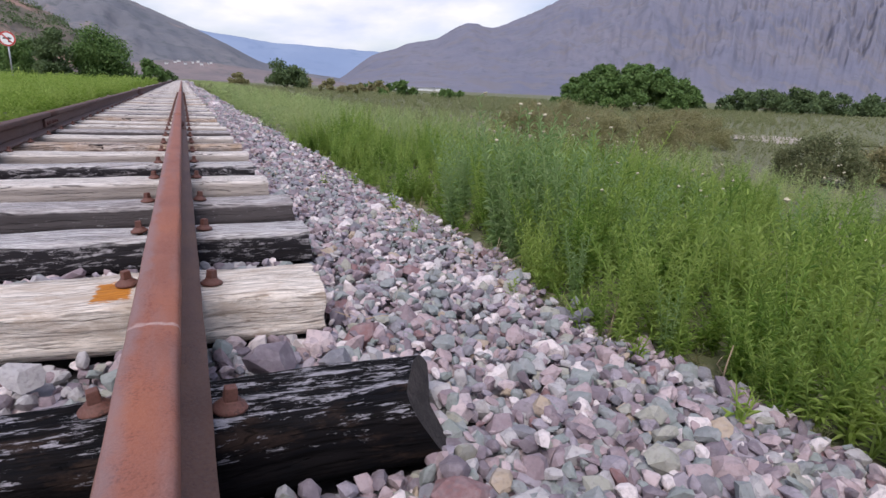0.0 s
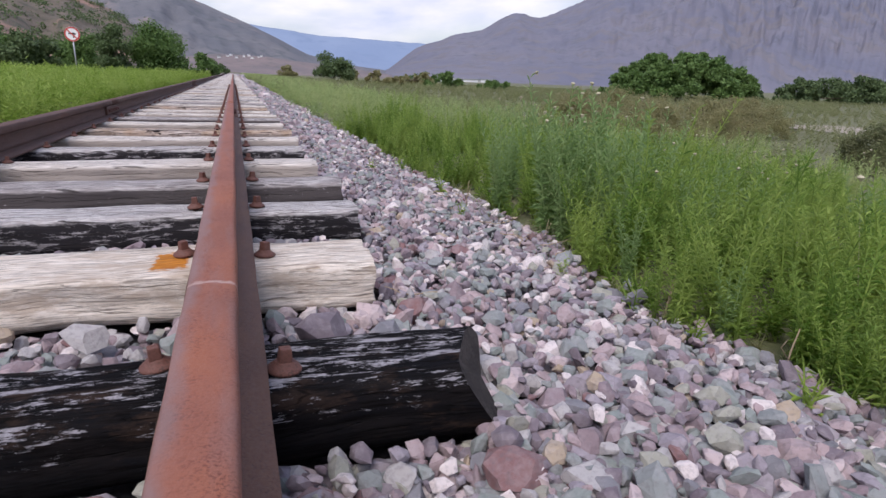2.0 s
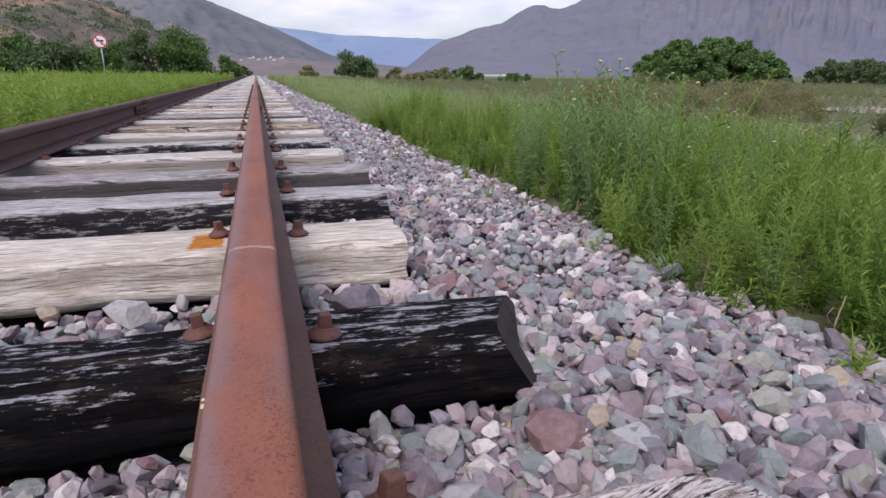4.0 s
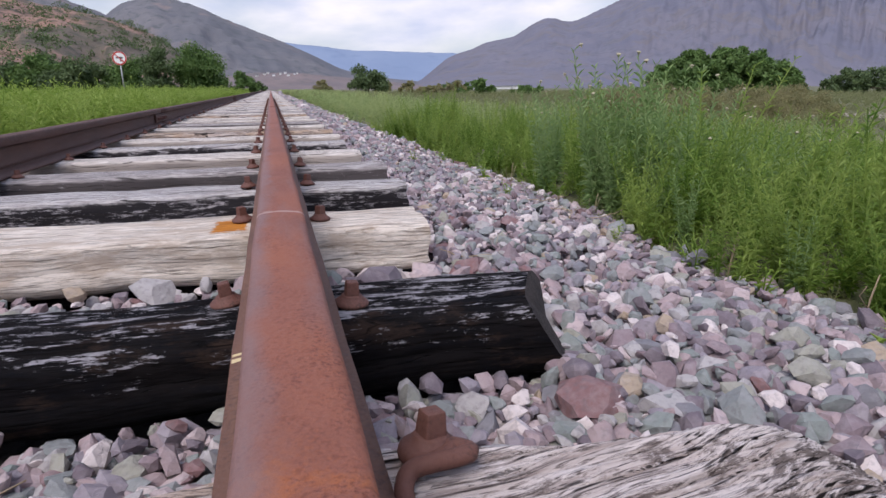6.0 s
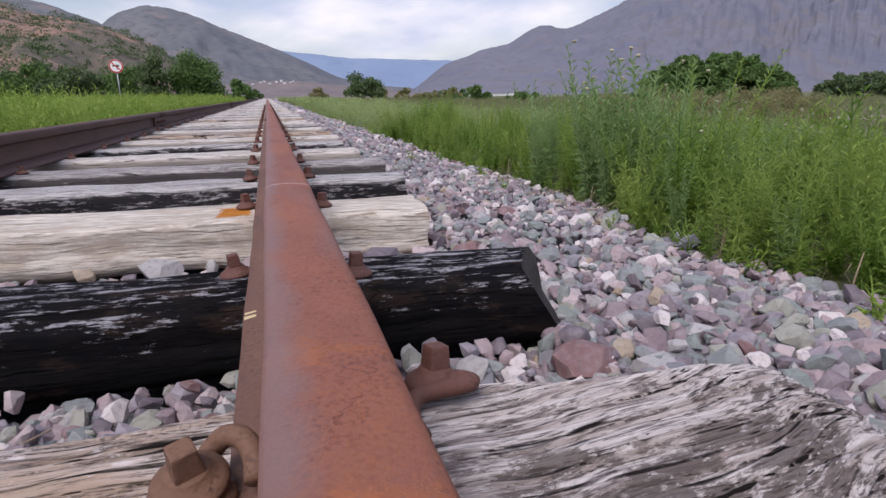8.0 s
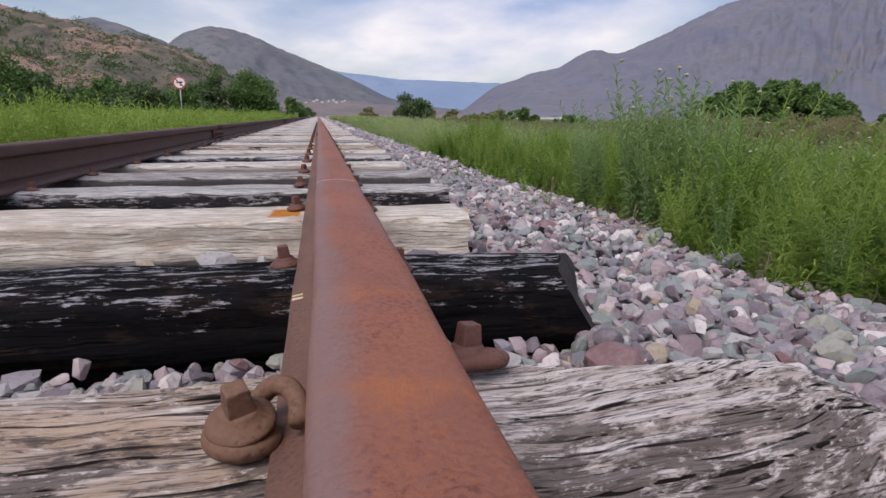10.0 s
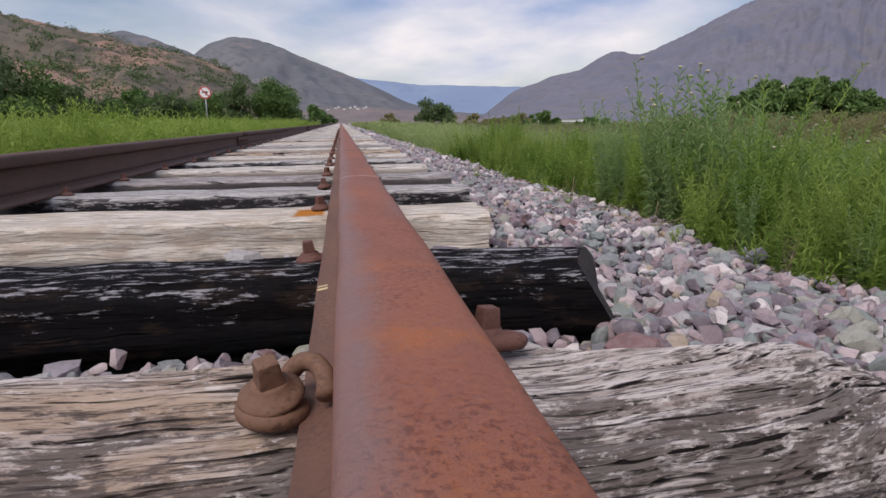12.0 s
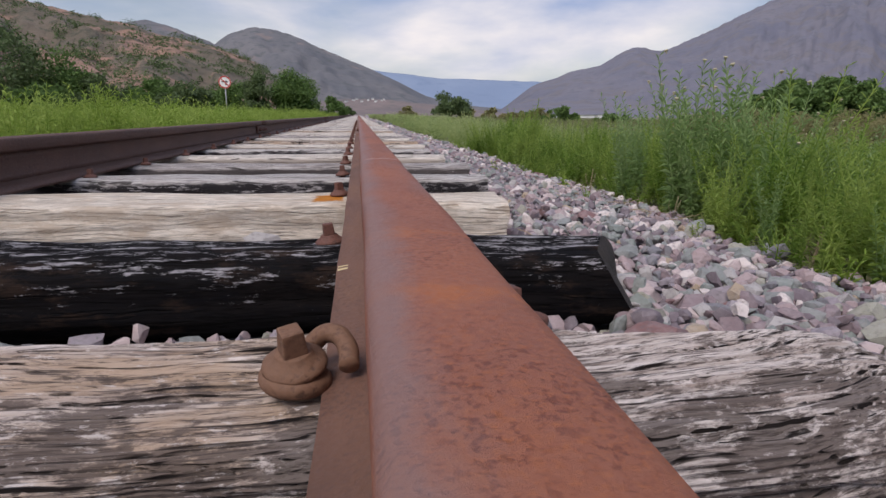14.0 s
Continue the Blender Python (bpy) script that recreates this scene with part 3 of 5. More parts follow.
mountain("ridge_west", [(-0.8, 0.09), (-0.5, 0.12), (-0.384, 0.130), (-0.349, 0.138), (-0.316, 0.143), (-0.288, 0.134), (-0.247, 0.118), (-0.218, 0.108), (-0.17, 0.05)],
         850, 500, M_MOUNT2, "small grey ridge behind the red hill", 0.14, 5.2, (110, 30))
mountain("hill_west", [(-1.6, 0.26), (-0.9, 0.22), (-0.513, 0.176), (-0.469, 0.161), (-0.423, 0.153), (-0.36, 0.141), (-0.313, 0.127), (-0.256, 0.114), (-0.214, 0.106), (-0.181, 0.092), (-0.147, 0.077), (-0.12, 0.05), (-0.08, 0.012), (-0.04, 0.0)],
         240, 95, M_HILL, "low hill of red earth dotted with scrub", 0.16, 11.7, (260, 60), 0.03)
mountain("foothill_north", [(-0.12, 0.0), (-0.07, 0.020), (-0.02, 0.027), (0.05, 0.026), (0.10, 0.021), (0.17, 0.015), (0.24, 0.008), (0.28, 0.0)],
         700, 560, M_FOOTHILL, "low bare foothill of pinkish earth", 0.12, 6.3, (120, 24))
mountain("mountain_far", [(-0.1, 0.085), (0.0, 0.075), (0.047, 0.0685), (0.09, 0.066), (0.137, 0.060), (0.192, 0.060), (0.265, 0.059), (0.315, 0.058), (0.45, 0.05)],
         4300, 3300, M_BLUE, "far mountains at the valley's end, blue haze painted into their colour", 0.05, 1.3, (120, 24))

# ---- rails ----
PROFILE = [(-0.072, 0.0), (-0.072, 0.010), (-0.040, 0.018), (-0.016, 0.027), (-0.009, 0.040), (-0.008, 0.092), (-0.012, 0.106), (-0.033, 0.114), (-0.0355, 0.118),
           (-0.0355, 0.1405), (-0.0345, 0.1475), (-0.0315, 0.1515), (-0.026, 0.1535), (-0.013, 0.1548), (0.0, 0.155), (0.013, 0.1548), (0.026, 0.1535), (0.0315, 0.1515), (0.0345, 0.1475),
           (0.0355, 0.1405), (0.0355, 0.118), (0.033, 0.114), (0.012, 0.106), (0.008, 0.092), (0.009, 0.040), (0.016, 0.027), (0.040, 0.018), (0.072, 0.010), (0.072, 0.0)]


def rail_mesh(name, prof, y0, y1, step, mat):
    ys = np.linspace(y0, y1, max(2, int((y1 - y0) / step) + 1))
    prof = np.array(prof)
    n = len(prof)
    V = np.zeros((len(ys), n, 3))
    V[:, :, 0], V[:, :, 2] = prof[:, 0], prof[:, 1]
    V[:, :, 1] = ys[:, None]
    wob = np.array([0.0006 * math.sin(9 * y) + 0.0005 * math.sin(23 * y + 1) for y in ys])
    V[:, :, 0] += wob[:, None]
    idx = np.arange(len(ys) * n).reshape(len(ys), n)
    nxt = np.roll(idx, -1, 1)
    faces = np.stack([idx[:-1], nxt[:-1], nxt[1:], idx[1:]], -1).reshape(-1, 4)
    me = fast_mesh(name, V.reshape(-1, 3), faces, mat)
    bm = bmesh.new()
    bm.from_mesh(me)
    bm.verts.ensure_lookup_table()
    bm.faces.new([bm.verts[i] for i in idx[0]])
    bm.faces.new([bm.verts[i] for i in reversed(idx[-1])])
    bmesh.ops.recalc_face_normals(bm, faces=bm.faces)
    for f in bm.faces:
        f.smooth = len(f.verts) == 4
    bm.to_mesh(me)
    bm.free()
    return me


FOOT = [p for p in PROFILE if p[1] <= 0.027]
WEB = [(-0.0155, 0.0265), (-0.009, 0.040), (-0.008, 0.092), (-0.0115, 0.107), (0.0115, 0.107), (0.008, 0.092), (0.009, 0.040), (0.0155, 0.0265)]
HEAD_P = [p for p in PROFILE if p[1] >= 0.106]


def fishplate(x, y, side, group):
    """A steel joint bar bolted to the rail's web."""
    ob = thing("fishplate", "rusted steel joint bar bolted to the rail web", "fishplate", group, (x, y, TIE_TOP))
    s = side
    bm = box_bm(min(s * 0.010, s * 0.030), max(s * 0.010, s * 0.030), -0.25, 0.25, 0.030, 0.106, 0.006, 2)
    part("bar", mesh_of("joint_bar", bm, M_RAIL2, False), ob)
    nut = mesh_of("joint_bolt", lathe([(0.016, 0.0), (0.016, 0.014), (0.010, 0.015), (0.010, 0.028)], 6), M_IRON)
    for dy in (-0.18, -0.07, 0.07, 0.18):
        part("bolt", nut, ob, "", pose(s * 0.029, dy, 0.068, 0, 90 * s, 0))
    return ob


JOINT = 6.9
for x, mat, lab in ((0.0, M_RAIL, "red-brown rusted steel rail with a worn head"), (LEFT_RAIL, M_RAIL2, "brown rusted steel rail of the second line, darkened for its shaded near side")):
    for y0, y1, step in ((-5.05, JOINT - 0.004, 0.05), (JOINT + 0.004, 18.95, 0.4), (18.958, 60, 2.0), (60.01, 165, 5.0)):
        r = thing("rail", lab, "rail", "rails of the track", (x, 0, TIE_TOP))
        for piece, prof in (("head", HEAD_P), ("web", WEB), ("foot", FOOT)):
            part(piece, rail_mesh(piece, prof, y0, y1, step, M_FOOT if piece == "foot" and mat is M_RAIL else mat), r)
for x, s in ((0.0, 1), (0.0, -1), (LEFT_RAIL, 1), (LEFT_RAIL, -1)):
    fishplate(x, JOINT, s, "joint bars")

# ---- sleepers ----


def sleeper_mesh(x0, x1, width, height, seed, mat, squareness=7.0, wear=0.006, nx=90, cut=None, end_mat=None, nr=36, shape=None):
    """A timber with a rounded, worn cross-section, its top at z 0 and its middle at y 0, and its two sawn ends."""
    rings = []
    turns, xs = 2 * np.pi * (np.arange(nr) + 0.5) / nr, np.linspace(x0, x1, nx)
    if shape:
        # closer steps over the top and the front, and where the timber is passed close by
        a = np.linspace(0, 2 * np.pi, 6001)
        q = (np.abs(np.cos(a)) ** squareness + np.abs(np.sin(a)) ** squareness) ** (-1 / squareness)
        step = np.hypot(np.diff(width / 2 * q * np.cos(a)), np.diff(height / 2 * q * np.sin(a)))
        step *= np.where((a[1:] > 0.5) & (a[1:] < 3.5), 5.0, 0.6)
        turns = np.interp((np.arange(nr) + 0.5) / nr, np.concatenate([[0], np.cumsum(step)]) / step.sum(), a)
        xs = np.concatenate([np.linspace(x0, -0.8, nx // 12)[:-1], np.linspace(-0.8, x1, nx - nx // 12 + 1)])
    for x in xs:
        ring = []
        for a in turns:
            c, s = math.cos(a), math.sin(a)
            q = (abs(c) ** squareness + abs(s) ** squareness) ** (-1 / squareness)
            y, z = width / 2 * q * c, height / 2 * q * s
            grain = noise.fractal(Vector((x * 1.3 + seed, y * 34, z * 34 + seed)), 1.0, 2.0, 4)
            low = noise.noise(Vector((x * 4 + seed, y * 7, z * 7)))
            d = 1 + (wear * 0.6 * grain + wear * 1.1 * low) / (0.5 * min(width, height))
            ex = x
            if cut:
                ex = cut(x, y, z)
            elif x in (x0, x1):
                ex = x + 0.012 * noise.noise(Vector((y * 18, z * 18, seed)))
            p = (ex, y * d, z * d - height / 2)
            ring.append(shape(*p) if shape else p)
        rings.append(ring)
    V = np.array(rings)
    idx = np.arange(nx * nr).reshape(nx, nr)
    nxt = np.roll(idx, -1, 1)
    body = fast_mesh("timber", V.reshape(-1, 3), np.stack([idx[:-1], idx[1:], nxt[1:], nxt[:-1]], -1).reshape(-1, 4)[:, ::-1], mat, True)
    ends = []
    for ring, out in ((V[0], -1), (V[-1], 1)):
        mid = ring.mean(0)
        inner = mid + (ring - mid) * 0.55 + (0.003 * out, 0, 0)
        pts = np.concatenate([ring, inner, [mid + (0.005 * out, 0, 0)]])
        tri = []
        for k in range(nr):
            n = (k + 1) % nr
            tri += [(k, n, nr + n), (k, nr + n, nr + k), (nr + k, nr + n, 2 * nr)]
        tri = np.array(tri)
        ends.append(fast_mesh("sawn_end", pts, tri if out > 0 else tri[:, ::-1], end_mat or mat))
    return body, ends


def place_sleeper(made, y, label, turn=0.0, z=0.0, x=0.0):
    ob = thing("sleeper", label, "sleeper", "sleepers of the track")
    ob.matrix_basis = pose(x, y, TIE_TOP - 0.001 + z, 0, 0, turn)
    part("timber", made[0], ob)
    for end in made[1]:
        part("sawn_end", end, ob)
    return ob


def black_cut(x, y, z):
    """The tarred log is sawn askew at its right end."""
    if x < 0.2:
        return x
    end = 0.488 - 0.09 * max(0.0, 0.5 * (z / 0.0675 - y / 0.1) + 0.25)
    return 0.2 + (x - 0.2) / 0.27 * (end - 0.2)


# long open splits of the grey timber: start, length, place across, width and depth
crack_rng = np.random.default_rng(41)
CRACKS = [(crack_rng.uniform(-0.75, 0.42), crack_rng.uniform(0.10, 0.40), crack_rng.uniform(-0.20, 0.11), crack_rng.uniform(0.0009, 0.0017), crack_rng.uniform(0.004, 0.010), crack_rng.uniform(0, 40)) for _ in range(150)]
CRACKS += [(0.05, 0.60, -0.115, 0.0026, 0.018, 3.0), (0.06, 0.50, -0.062, 0.0020, 0.014, 7.0), (0.10, 0.44, -0.012, 0.0018, 0.012, 9.0), (-0.50, 0.42, -0.05, 0.0018, 0.012, 13.0), (-0.70, 0.60, -0.10, 0.0022, 0.016, 17.0), (-0.38, 0.26, -0.018, 0.0016, 0.010, 21.0)]


def grey_shape(x, y, z):
    """The grey timber narrows and rounds off towards its end, and its grain has split open."""
    t = min(1.0, max(0.0, (x - 0.10) / 0.36))
    t = t * t * (3 - 2 * t)
    if y > 0:
        y *= 1 - 0.30 * t
    z += 0.005 * math.exp(-((x - 0.40) / 0.07) ** 2) - 0.002 * t
    if x > 0.44:
        r = (x - 0.44) / 0.07
        y *= 1 - 0.22 * r * r
        z -= 0.020 * r * r
    if z > -0.06 or y < -0.09:
        across = y + min(0.0, z + 0.012)
        grain = across - 0.10 * max(0.0, x - 0.08) ** 1.3
        deep = 0.0
        for x0, length, at, wide, depth, seed in CRACKS:
            f = (x - x0) / length
            if 0 < f < 1 and abs(grain - at) < 0.03:
                path = at + 0.010 * noise.noise(Vector((x * 7, seed, 0))) + 0.0025 * noise.noise(Vector((x * 38, seed, 5)))
                near = 1 - abs(grain - path) / (wide * (0.5 + 2.0 * f * (1 - f)))
                if near > 0:
                    deep = max(deep, depth * min(1.0, 1.6 * near) * min(1.0, 6 * f * (1 - f)))
        ridge = 0.0009 * math.sin(grain * 900 + 6 * noise.noise(Vector((x * 5, grain * 40, 1)))) + 0.0022 * noise.noise(Vector((x * 6, grain * 90, 8)))
        if y < -0.10 and z < -0.02:
            y += deep - ridge
        else:
            z += ridge - deep
    return x, y, z


SLEEPERS = [0.886, 1.452, 2.066, 2.655, 3.20, 3.82]
place_sleeper(sleeper_mesh(-1.55, 0.51, 0.245, 0.15, 2.0, M_OLD, 7.0, 0.008, 340, None, None, 340, grey_shape), SLEEPERS[0], "grey weathered sleeper with long open cracks", -1.0, 0.004)
place_sleeper(sleeper_mesh(-1.53, 0.47, 0.20, 0.15, 5.0, M_BLACK, 3.4, 0.008, 160, black_cut, M_SAWN, 60), SLEEPERS[1], "tarred black sleeper with flaking white patches, sawn askew", -1.8, 0.0)
place_sleeper(sleeper_mesh(-1.53, 0.368, 0.26, 0.12, 9.0, M_CREAM, 9.0, 0.006, 160, None, None, 60), SLEEPERS[2], "bleached cream timber sleeper with square edges", -1.0)
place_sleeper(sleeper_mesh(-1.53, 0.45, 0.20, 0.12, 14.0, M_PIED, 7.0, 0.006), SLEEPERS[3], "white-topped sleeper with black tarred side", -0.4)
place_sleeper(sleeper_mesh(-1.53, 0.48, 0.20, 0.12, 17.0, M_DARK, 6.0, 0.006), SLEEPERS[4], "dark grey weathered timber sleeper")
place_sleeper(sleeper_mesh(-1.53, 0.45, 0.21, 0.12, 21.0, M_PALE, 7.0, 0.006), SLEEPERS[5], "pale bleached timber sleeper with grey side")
kinds = []
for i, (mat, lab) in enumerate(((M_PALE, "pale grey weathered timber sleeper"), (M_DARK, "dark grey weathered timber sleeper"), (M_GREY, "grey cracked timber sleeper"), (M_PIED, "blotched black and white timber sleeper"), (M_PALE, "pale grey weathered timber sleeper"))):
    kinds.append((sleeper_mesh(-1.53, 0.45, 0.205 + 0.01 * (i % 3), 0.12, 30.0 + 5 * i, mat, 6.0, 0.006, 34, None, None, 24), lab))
ty, order, i = 4.45, [3, 0, 2, 0, 1, 4, 0, 2, 4, 1, 0, 3, 4], 0
later = []
while ty < 120:
    me, lab = kinds[order[i % len(order)]]
    place_sleeper(me, ty, lab, random.uniform(-0.8, 0.8), random.uniform(-0.006, 0.0), random.uniform(-0.04, 0.04))
    later.append(ty)
    ty += 0.63 + random.uniform(-0.03, 0.03)
    i += 1
for y in (0.24, -0.38, -1.0, -1.62, -2.24, -2.86):
    place_sleeper(kinds[i % 5][0], y, kinds[i % 5][1])
    i += 1

# ---- rail screws and spring clips ----
SKIRT = lathe([(0.010, -0.03), (0.010, 0.0), (0.025, 0.0), (0.0275, 0.003), (0.0268, 0.006), (0.0225, 0.0095), (0.0175, 0.0125), (0.0155, 0.016), (0.0148, 0.017)], 24)
SKIRT = mesh_of("screw_skirt", SKIRT, M_IRON, True)
HEAD = box_bm(-0.0105, 0.0105, -0.0105, 0.0105, 0.014, 0.038, 0.0025, 2)
for vert in HEAD.verts:
    if vert.co.z > 0.028:
        vert.co.x *= 0.86
        vert.co.y *= 0.86
HEAD = mesh_of("screw_head", HEAD, M_IRON)
SKIRT_D, HEAD_D = SKIRT.copy(), HEAD.copy()
for q in (SKIRT_D, HEAD_D):
    q.materials[0] = M_CLIP


def screw(x, y, z=0.0, tilt=(0, 0), dusty=False, size=1.0, turn=None):
    ob = thing("rail_screw", "dusty rusted square-headed rail screw" if dusty else "rusted square-headed rail screw in the sleeper", "rail screw", "rail screws")
    ob.matrix_basis = pose(x, y, TIE_TOP + z, tilt[0], tilt[1], random.uniform(0, 90) if turn is None else turn) @ Matrix.Scale(size, 4)
    part("skirt", SKIRT_D if dusty else SKIRT, ob)
    part("head", HEAD_D if dusty else HEAD, ob)
    return ob


screw(-0.094, 1.480, -0.006, (0, -6), size=1.0, turn=10)
screw(0.099, 1.418, -0.006, (0, 4), size=1.05, turn=5)
screw(-0.095, 2.085, 0.002, (0, -4))
screw(0.098, 2.035, 0.002, (0, 4))
for y in SLEEPERS[3:]:
    screw(-0.100, y + random.uniform(-0.02, 0.02), 0.002, (0, -4))
    screw(0.100, y + random.uniform(-0.02, 0.02), 0.002, (0, 4))
for y in later[:30]:
    for x in (-0.100, 0.100):
        screw(x, y + random.uniform(-0.03, 0.03), 0.002)
for y in SLEEPERS + later[:25]:
    for x in (-0.100, 0.100):
        screw(LEFT_RAIL + x, y + random.uniform(-0.03, 0.03), 0.0, size=0.85)


def smooth_path(points, steps=5):
    """Points on a Catmull-Rom curve through the given ones."""
    pts = [Vector(p) for p in points]
    pts = [2 * pts[0] - pts[1]] + pts + [2 * pts[-1] - pts[-2]]
    out = []
    for a, b, c, d in zip(pts, pts[1:], pts[2:], pts[3:]):
        for k in range(steps):
            t = k / steps
            out.append(0.5 * (2 * b + (c - a) * t + (2 * a - 5 * b + 4 * c - d) * t * t + (3 * b - 3 * c + d - a) * t ** 3))
    return out + [pts[-2]]


def spring_clip(x, y, turns, tail, mat):
    """A round bar wound once under a rail screw, its tail hooked over the rail's foot."""
    ob = thing("spring_clip", "rusted round-bar spring clip coiled under a rail screw", "rail clip", "spring clips", (x, y, TIE_TOP + 0.004))
    a0, a1 = turns
    pts = [(0.0215 * math.cos(a), 0.0215 * math.sin(a), 0.008 + 0.010 * i / 12) for i, a in enumerate(np.linspace(math.radians(a0), math.radians(a1), 13))]
    part("bar", mesh_of("clip_bar", tube(smooth_path(pts + tail), 0.0085, 14), mat, True), ob)
    return ob


spring_clip(-0.093, 0.864, (20, -280), [(0.010, 0.030, 0.026), (0.022, 0.029, 0.038), (0.035, 0.020, 0.040), (0.043, 0.004, 0.034), (0.044, -0.014, 0.026)], M_CLIP)
screw(-0.093, 0.864, 0.0255, (12, -8), True, 0.98, 22)
spring_clip(0.114, 0.976, (100, 330), [(0.030, -0.024, 0.019), (0.016, -0.030, 0.020), (-0.004, -0.030, 0.019), (-0.026, -0.030, 0.014), (-0.034, -0.046, 0.004), (-0.030, -0.070, -0.002)], M_IRON)
screw(0.114, 0.976, 0.013, (-4, 6), False, 1.06, 15)

# marks on the track
for y, w in ((1.222, 0.006), (1.238, 0.004)):
    fleck = new("paint_fleck", fast_mesh("paint_fleck", [(-0.0712, y - w, 0.0112), (-0.052, y - w * 0.7, 0.0150), (-0.053, y + w * 0.6, 0.0148), (-0.0715, y + w, 0.0111)], [(0, 1, 2, 3)], M_YELLOW))
    fleck.location = (0, 0, TIE_TOP)
    tagged(fleck, "pale yellow paint fleck on the rail's foot", "paint fleck")

# ---- plants ----


def joined(templates, picks, mats):
    """Copies of templates (verts, tris) under 4x4 matrices, as arrays of one mesh."""
    vs, fs, base = [], [], 0
    for k, (v, f) in enumerate(templates):
        ms = mats[picks == k]
        if not len(ms):
            continue
        w = np.einsum("nij,vj->nvi", ms[:, :3, :3], v) + ms[:, None, :3, 3]
        off = base + np.arange(len(ms))[:, None, None] * len(v)
        vs.append(w.reshape(-1, 3))
        fs.append((f[None] + off).reshape(-1, 3))
        base += len(ms) * len(v)
    return np.concatenate(vs), np.concatenate(fs)


def turned(xyz, size, lean=0.12):
    """Matrices with a random turn about z, a slight lean and a size."""
    n = len(xyz)
    a = rng.uniform(0, 2 * np.pi, n)
    c, s = np.cos(a), np.sin(a)
    m = np.zeros((n, 4, 4))
    m[:, 0, 0], m[:, 0, 1], m[:, 1, 0], m[:, 1, 1], m[:, 2, 2], m[:, 3, 3] = c, -s, s, c, 1, 1
    m[:, 0, 2], m[:, 1, 2] = rng.normal(0, lean, n), rng.normal(0, lean, n)
    m[:, :3, :3] *= np.asarray(size).reshape(-1, 1, 1)
    m[:, :3, 3] = xyz
    return m


def leaf(p, d, length, width, droop):
    """A folded narrow leaf of four corners."""
    d = d / np.linalg.norm(d)
    side = np.cross(d, (0, 0, 1.0))
    side = side / (np.linalg.norm(side) + 1e-6)
    tip = p + d * length - np.array((0, 0, droop * length))
    mid = p + d * length * 0.45 + np.array((0, 0, 0.05 * length))
    return [p, mid + side * width / 2 + (0, 0, 0.12 * width), tip, mid - side * width / 2 + (0, 0, 0.12 * width)], [(0, 1, 2), (0, 2, 3)]


def weed_template(stems, leaves, height, length, width, spread, bare=0.12, top=1.0, stalk=0.0035, light=False):
    """An upright herb: several leafy stems from one root; a light one has plain flat stems."""
    V, F = [], []

    def add(v, f):
        b = len(V)
        V.extend(v)
        F.extend([tuple(b + i for i in t) for t in f])

    for _ in range(stems):
        a = rng.uniform(0, 2 * np.pi)
        lean = rng.uniform(0.2, 1.0) * spread
        h = height * rng.uniform(0.6, 1.05)
        bend = rng.uniform(-0.3, 0.6)
        axis = np.array((math.cos(a), math.sin(a), 0))
        spine = [axis * lean * h * (t + bend * t * t) + np.array((0, 0, h * t)) for t in np.linspace(0, 1, 5)]
        off = np.array((-math.sin(a), math.cos(a), 0)) * stalk
        for p, q, w0, w1 in zip(spine, spine[1:], (1, 0.9, 0.75, 0.55), (0.9, 0.75, 0.55, 0.3)):
            o2 = axis * stalk
            if light:
                add([p + off * w0, p - off * w0, q], [(0, 1, 2)])
                continue
            ring = [p + off * w0, p - off * w0 * 0.5 + o2 * w0, p - off * w0 * 0.5 - o2 * w0, q + off * w1, q - off * w1 * 0.5 + o2 * w1, q - off * w1 * 0.5 - o2 * w1]
            add(ring, [(0, 1, 4), (0, 4, 3), (1, 2, 5), (1, 5, 4), (2, 0, 3), (2, 3, 5)])
        g = rng.uniform(0, 6)
        for k in range(leaves):
            t = bare + (1 - bare) * (k + rng.uniform(0, 0.8)) / leaves
            i = min(int(t * 4), 3)
            p = spine[i] + (spine[i + 1] - spine[i]) * (t * 4 - i)
            g += 2.4
            up = 0.25 + 0.85 * t + rng.normal(0, 0.3)
            d = np.array((math.cos(g), math.sin(g), up))
            size = (1.0 - 0.55 * t * top) * rng.uniform(0.7, 1.15)
            add(*leaf(p, d, length * size, width * size, rng.uniform(-0.05, 0.35)))
    return np.array(V), np.array(F)


def scatter(count, x0, x1, y0, y1, keep=None):
    x, y = rng.uniform(x0, x1, count), rng.uniform(y0, y1, count)
    if keep is not None:
        ok = keep(x, y)
        x, y = x[ok], y[ok]
    return np.stack([x, y, ground_z(x, y) - 0.015], 1)


def weeds(name, templates, spots, size, mat, label, lean=0.1):
    picks = rng.integers(0, len(templates), len(spots))
    v, f = joined(templates, picks, turned(spots, size, lean))
    ob = new(name, fast_mesh(name, v, f, mat))
    return tagged(ob, label, "weeds", "", "stuff")


def edge_right(y):
    """Where the weeds meet the stones on the right."""
    return 1.17 + 0.07 * np.sin(2.3 * y) + 0.05 * np.sin(5.1 * y + 1)


NEAR = [weed_template(6, 46, 0.47, 0.066, 0.0125, 0.40) for _ in range(6)] + [weed_template(4, 54, 0.52, 0.056, 0.0088, 0.34) for _ in range(4)] + [weed_template(7, 30, 0.34, 0.070, 0.0135, 0.5) for _ in range(3)]
MID = [weed_template(5, 22, 0.50, 0.085, 0.016, 0.32, stalk=0.0035) for _ in range(7)]
SPARE = [weed_template(4, 12, 0.50, 0.115, 0.023, 0.34, stalk=0.004, light=True) for _ in range(7)]
FAR = [weed_template(3, 9, 0.50, 0.22, 0.045, 0.4, stalk=0.006, light=True) for _ in range(5)]
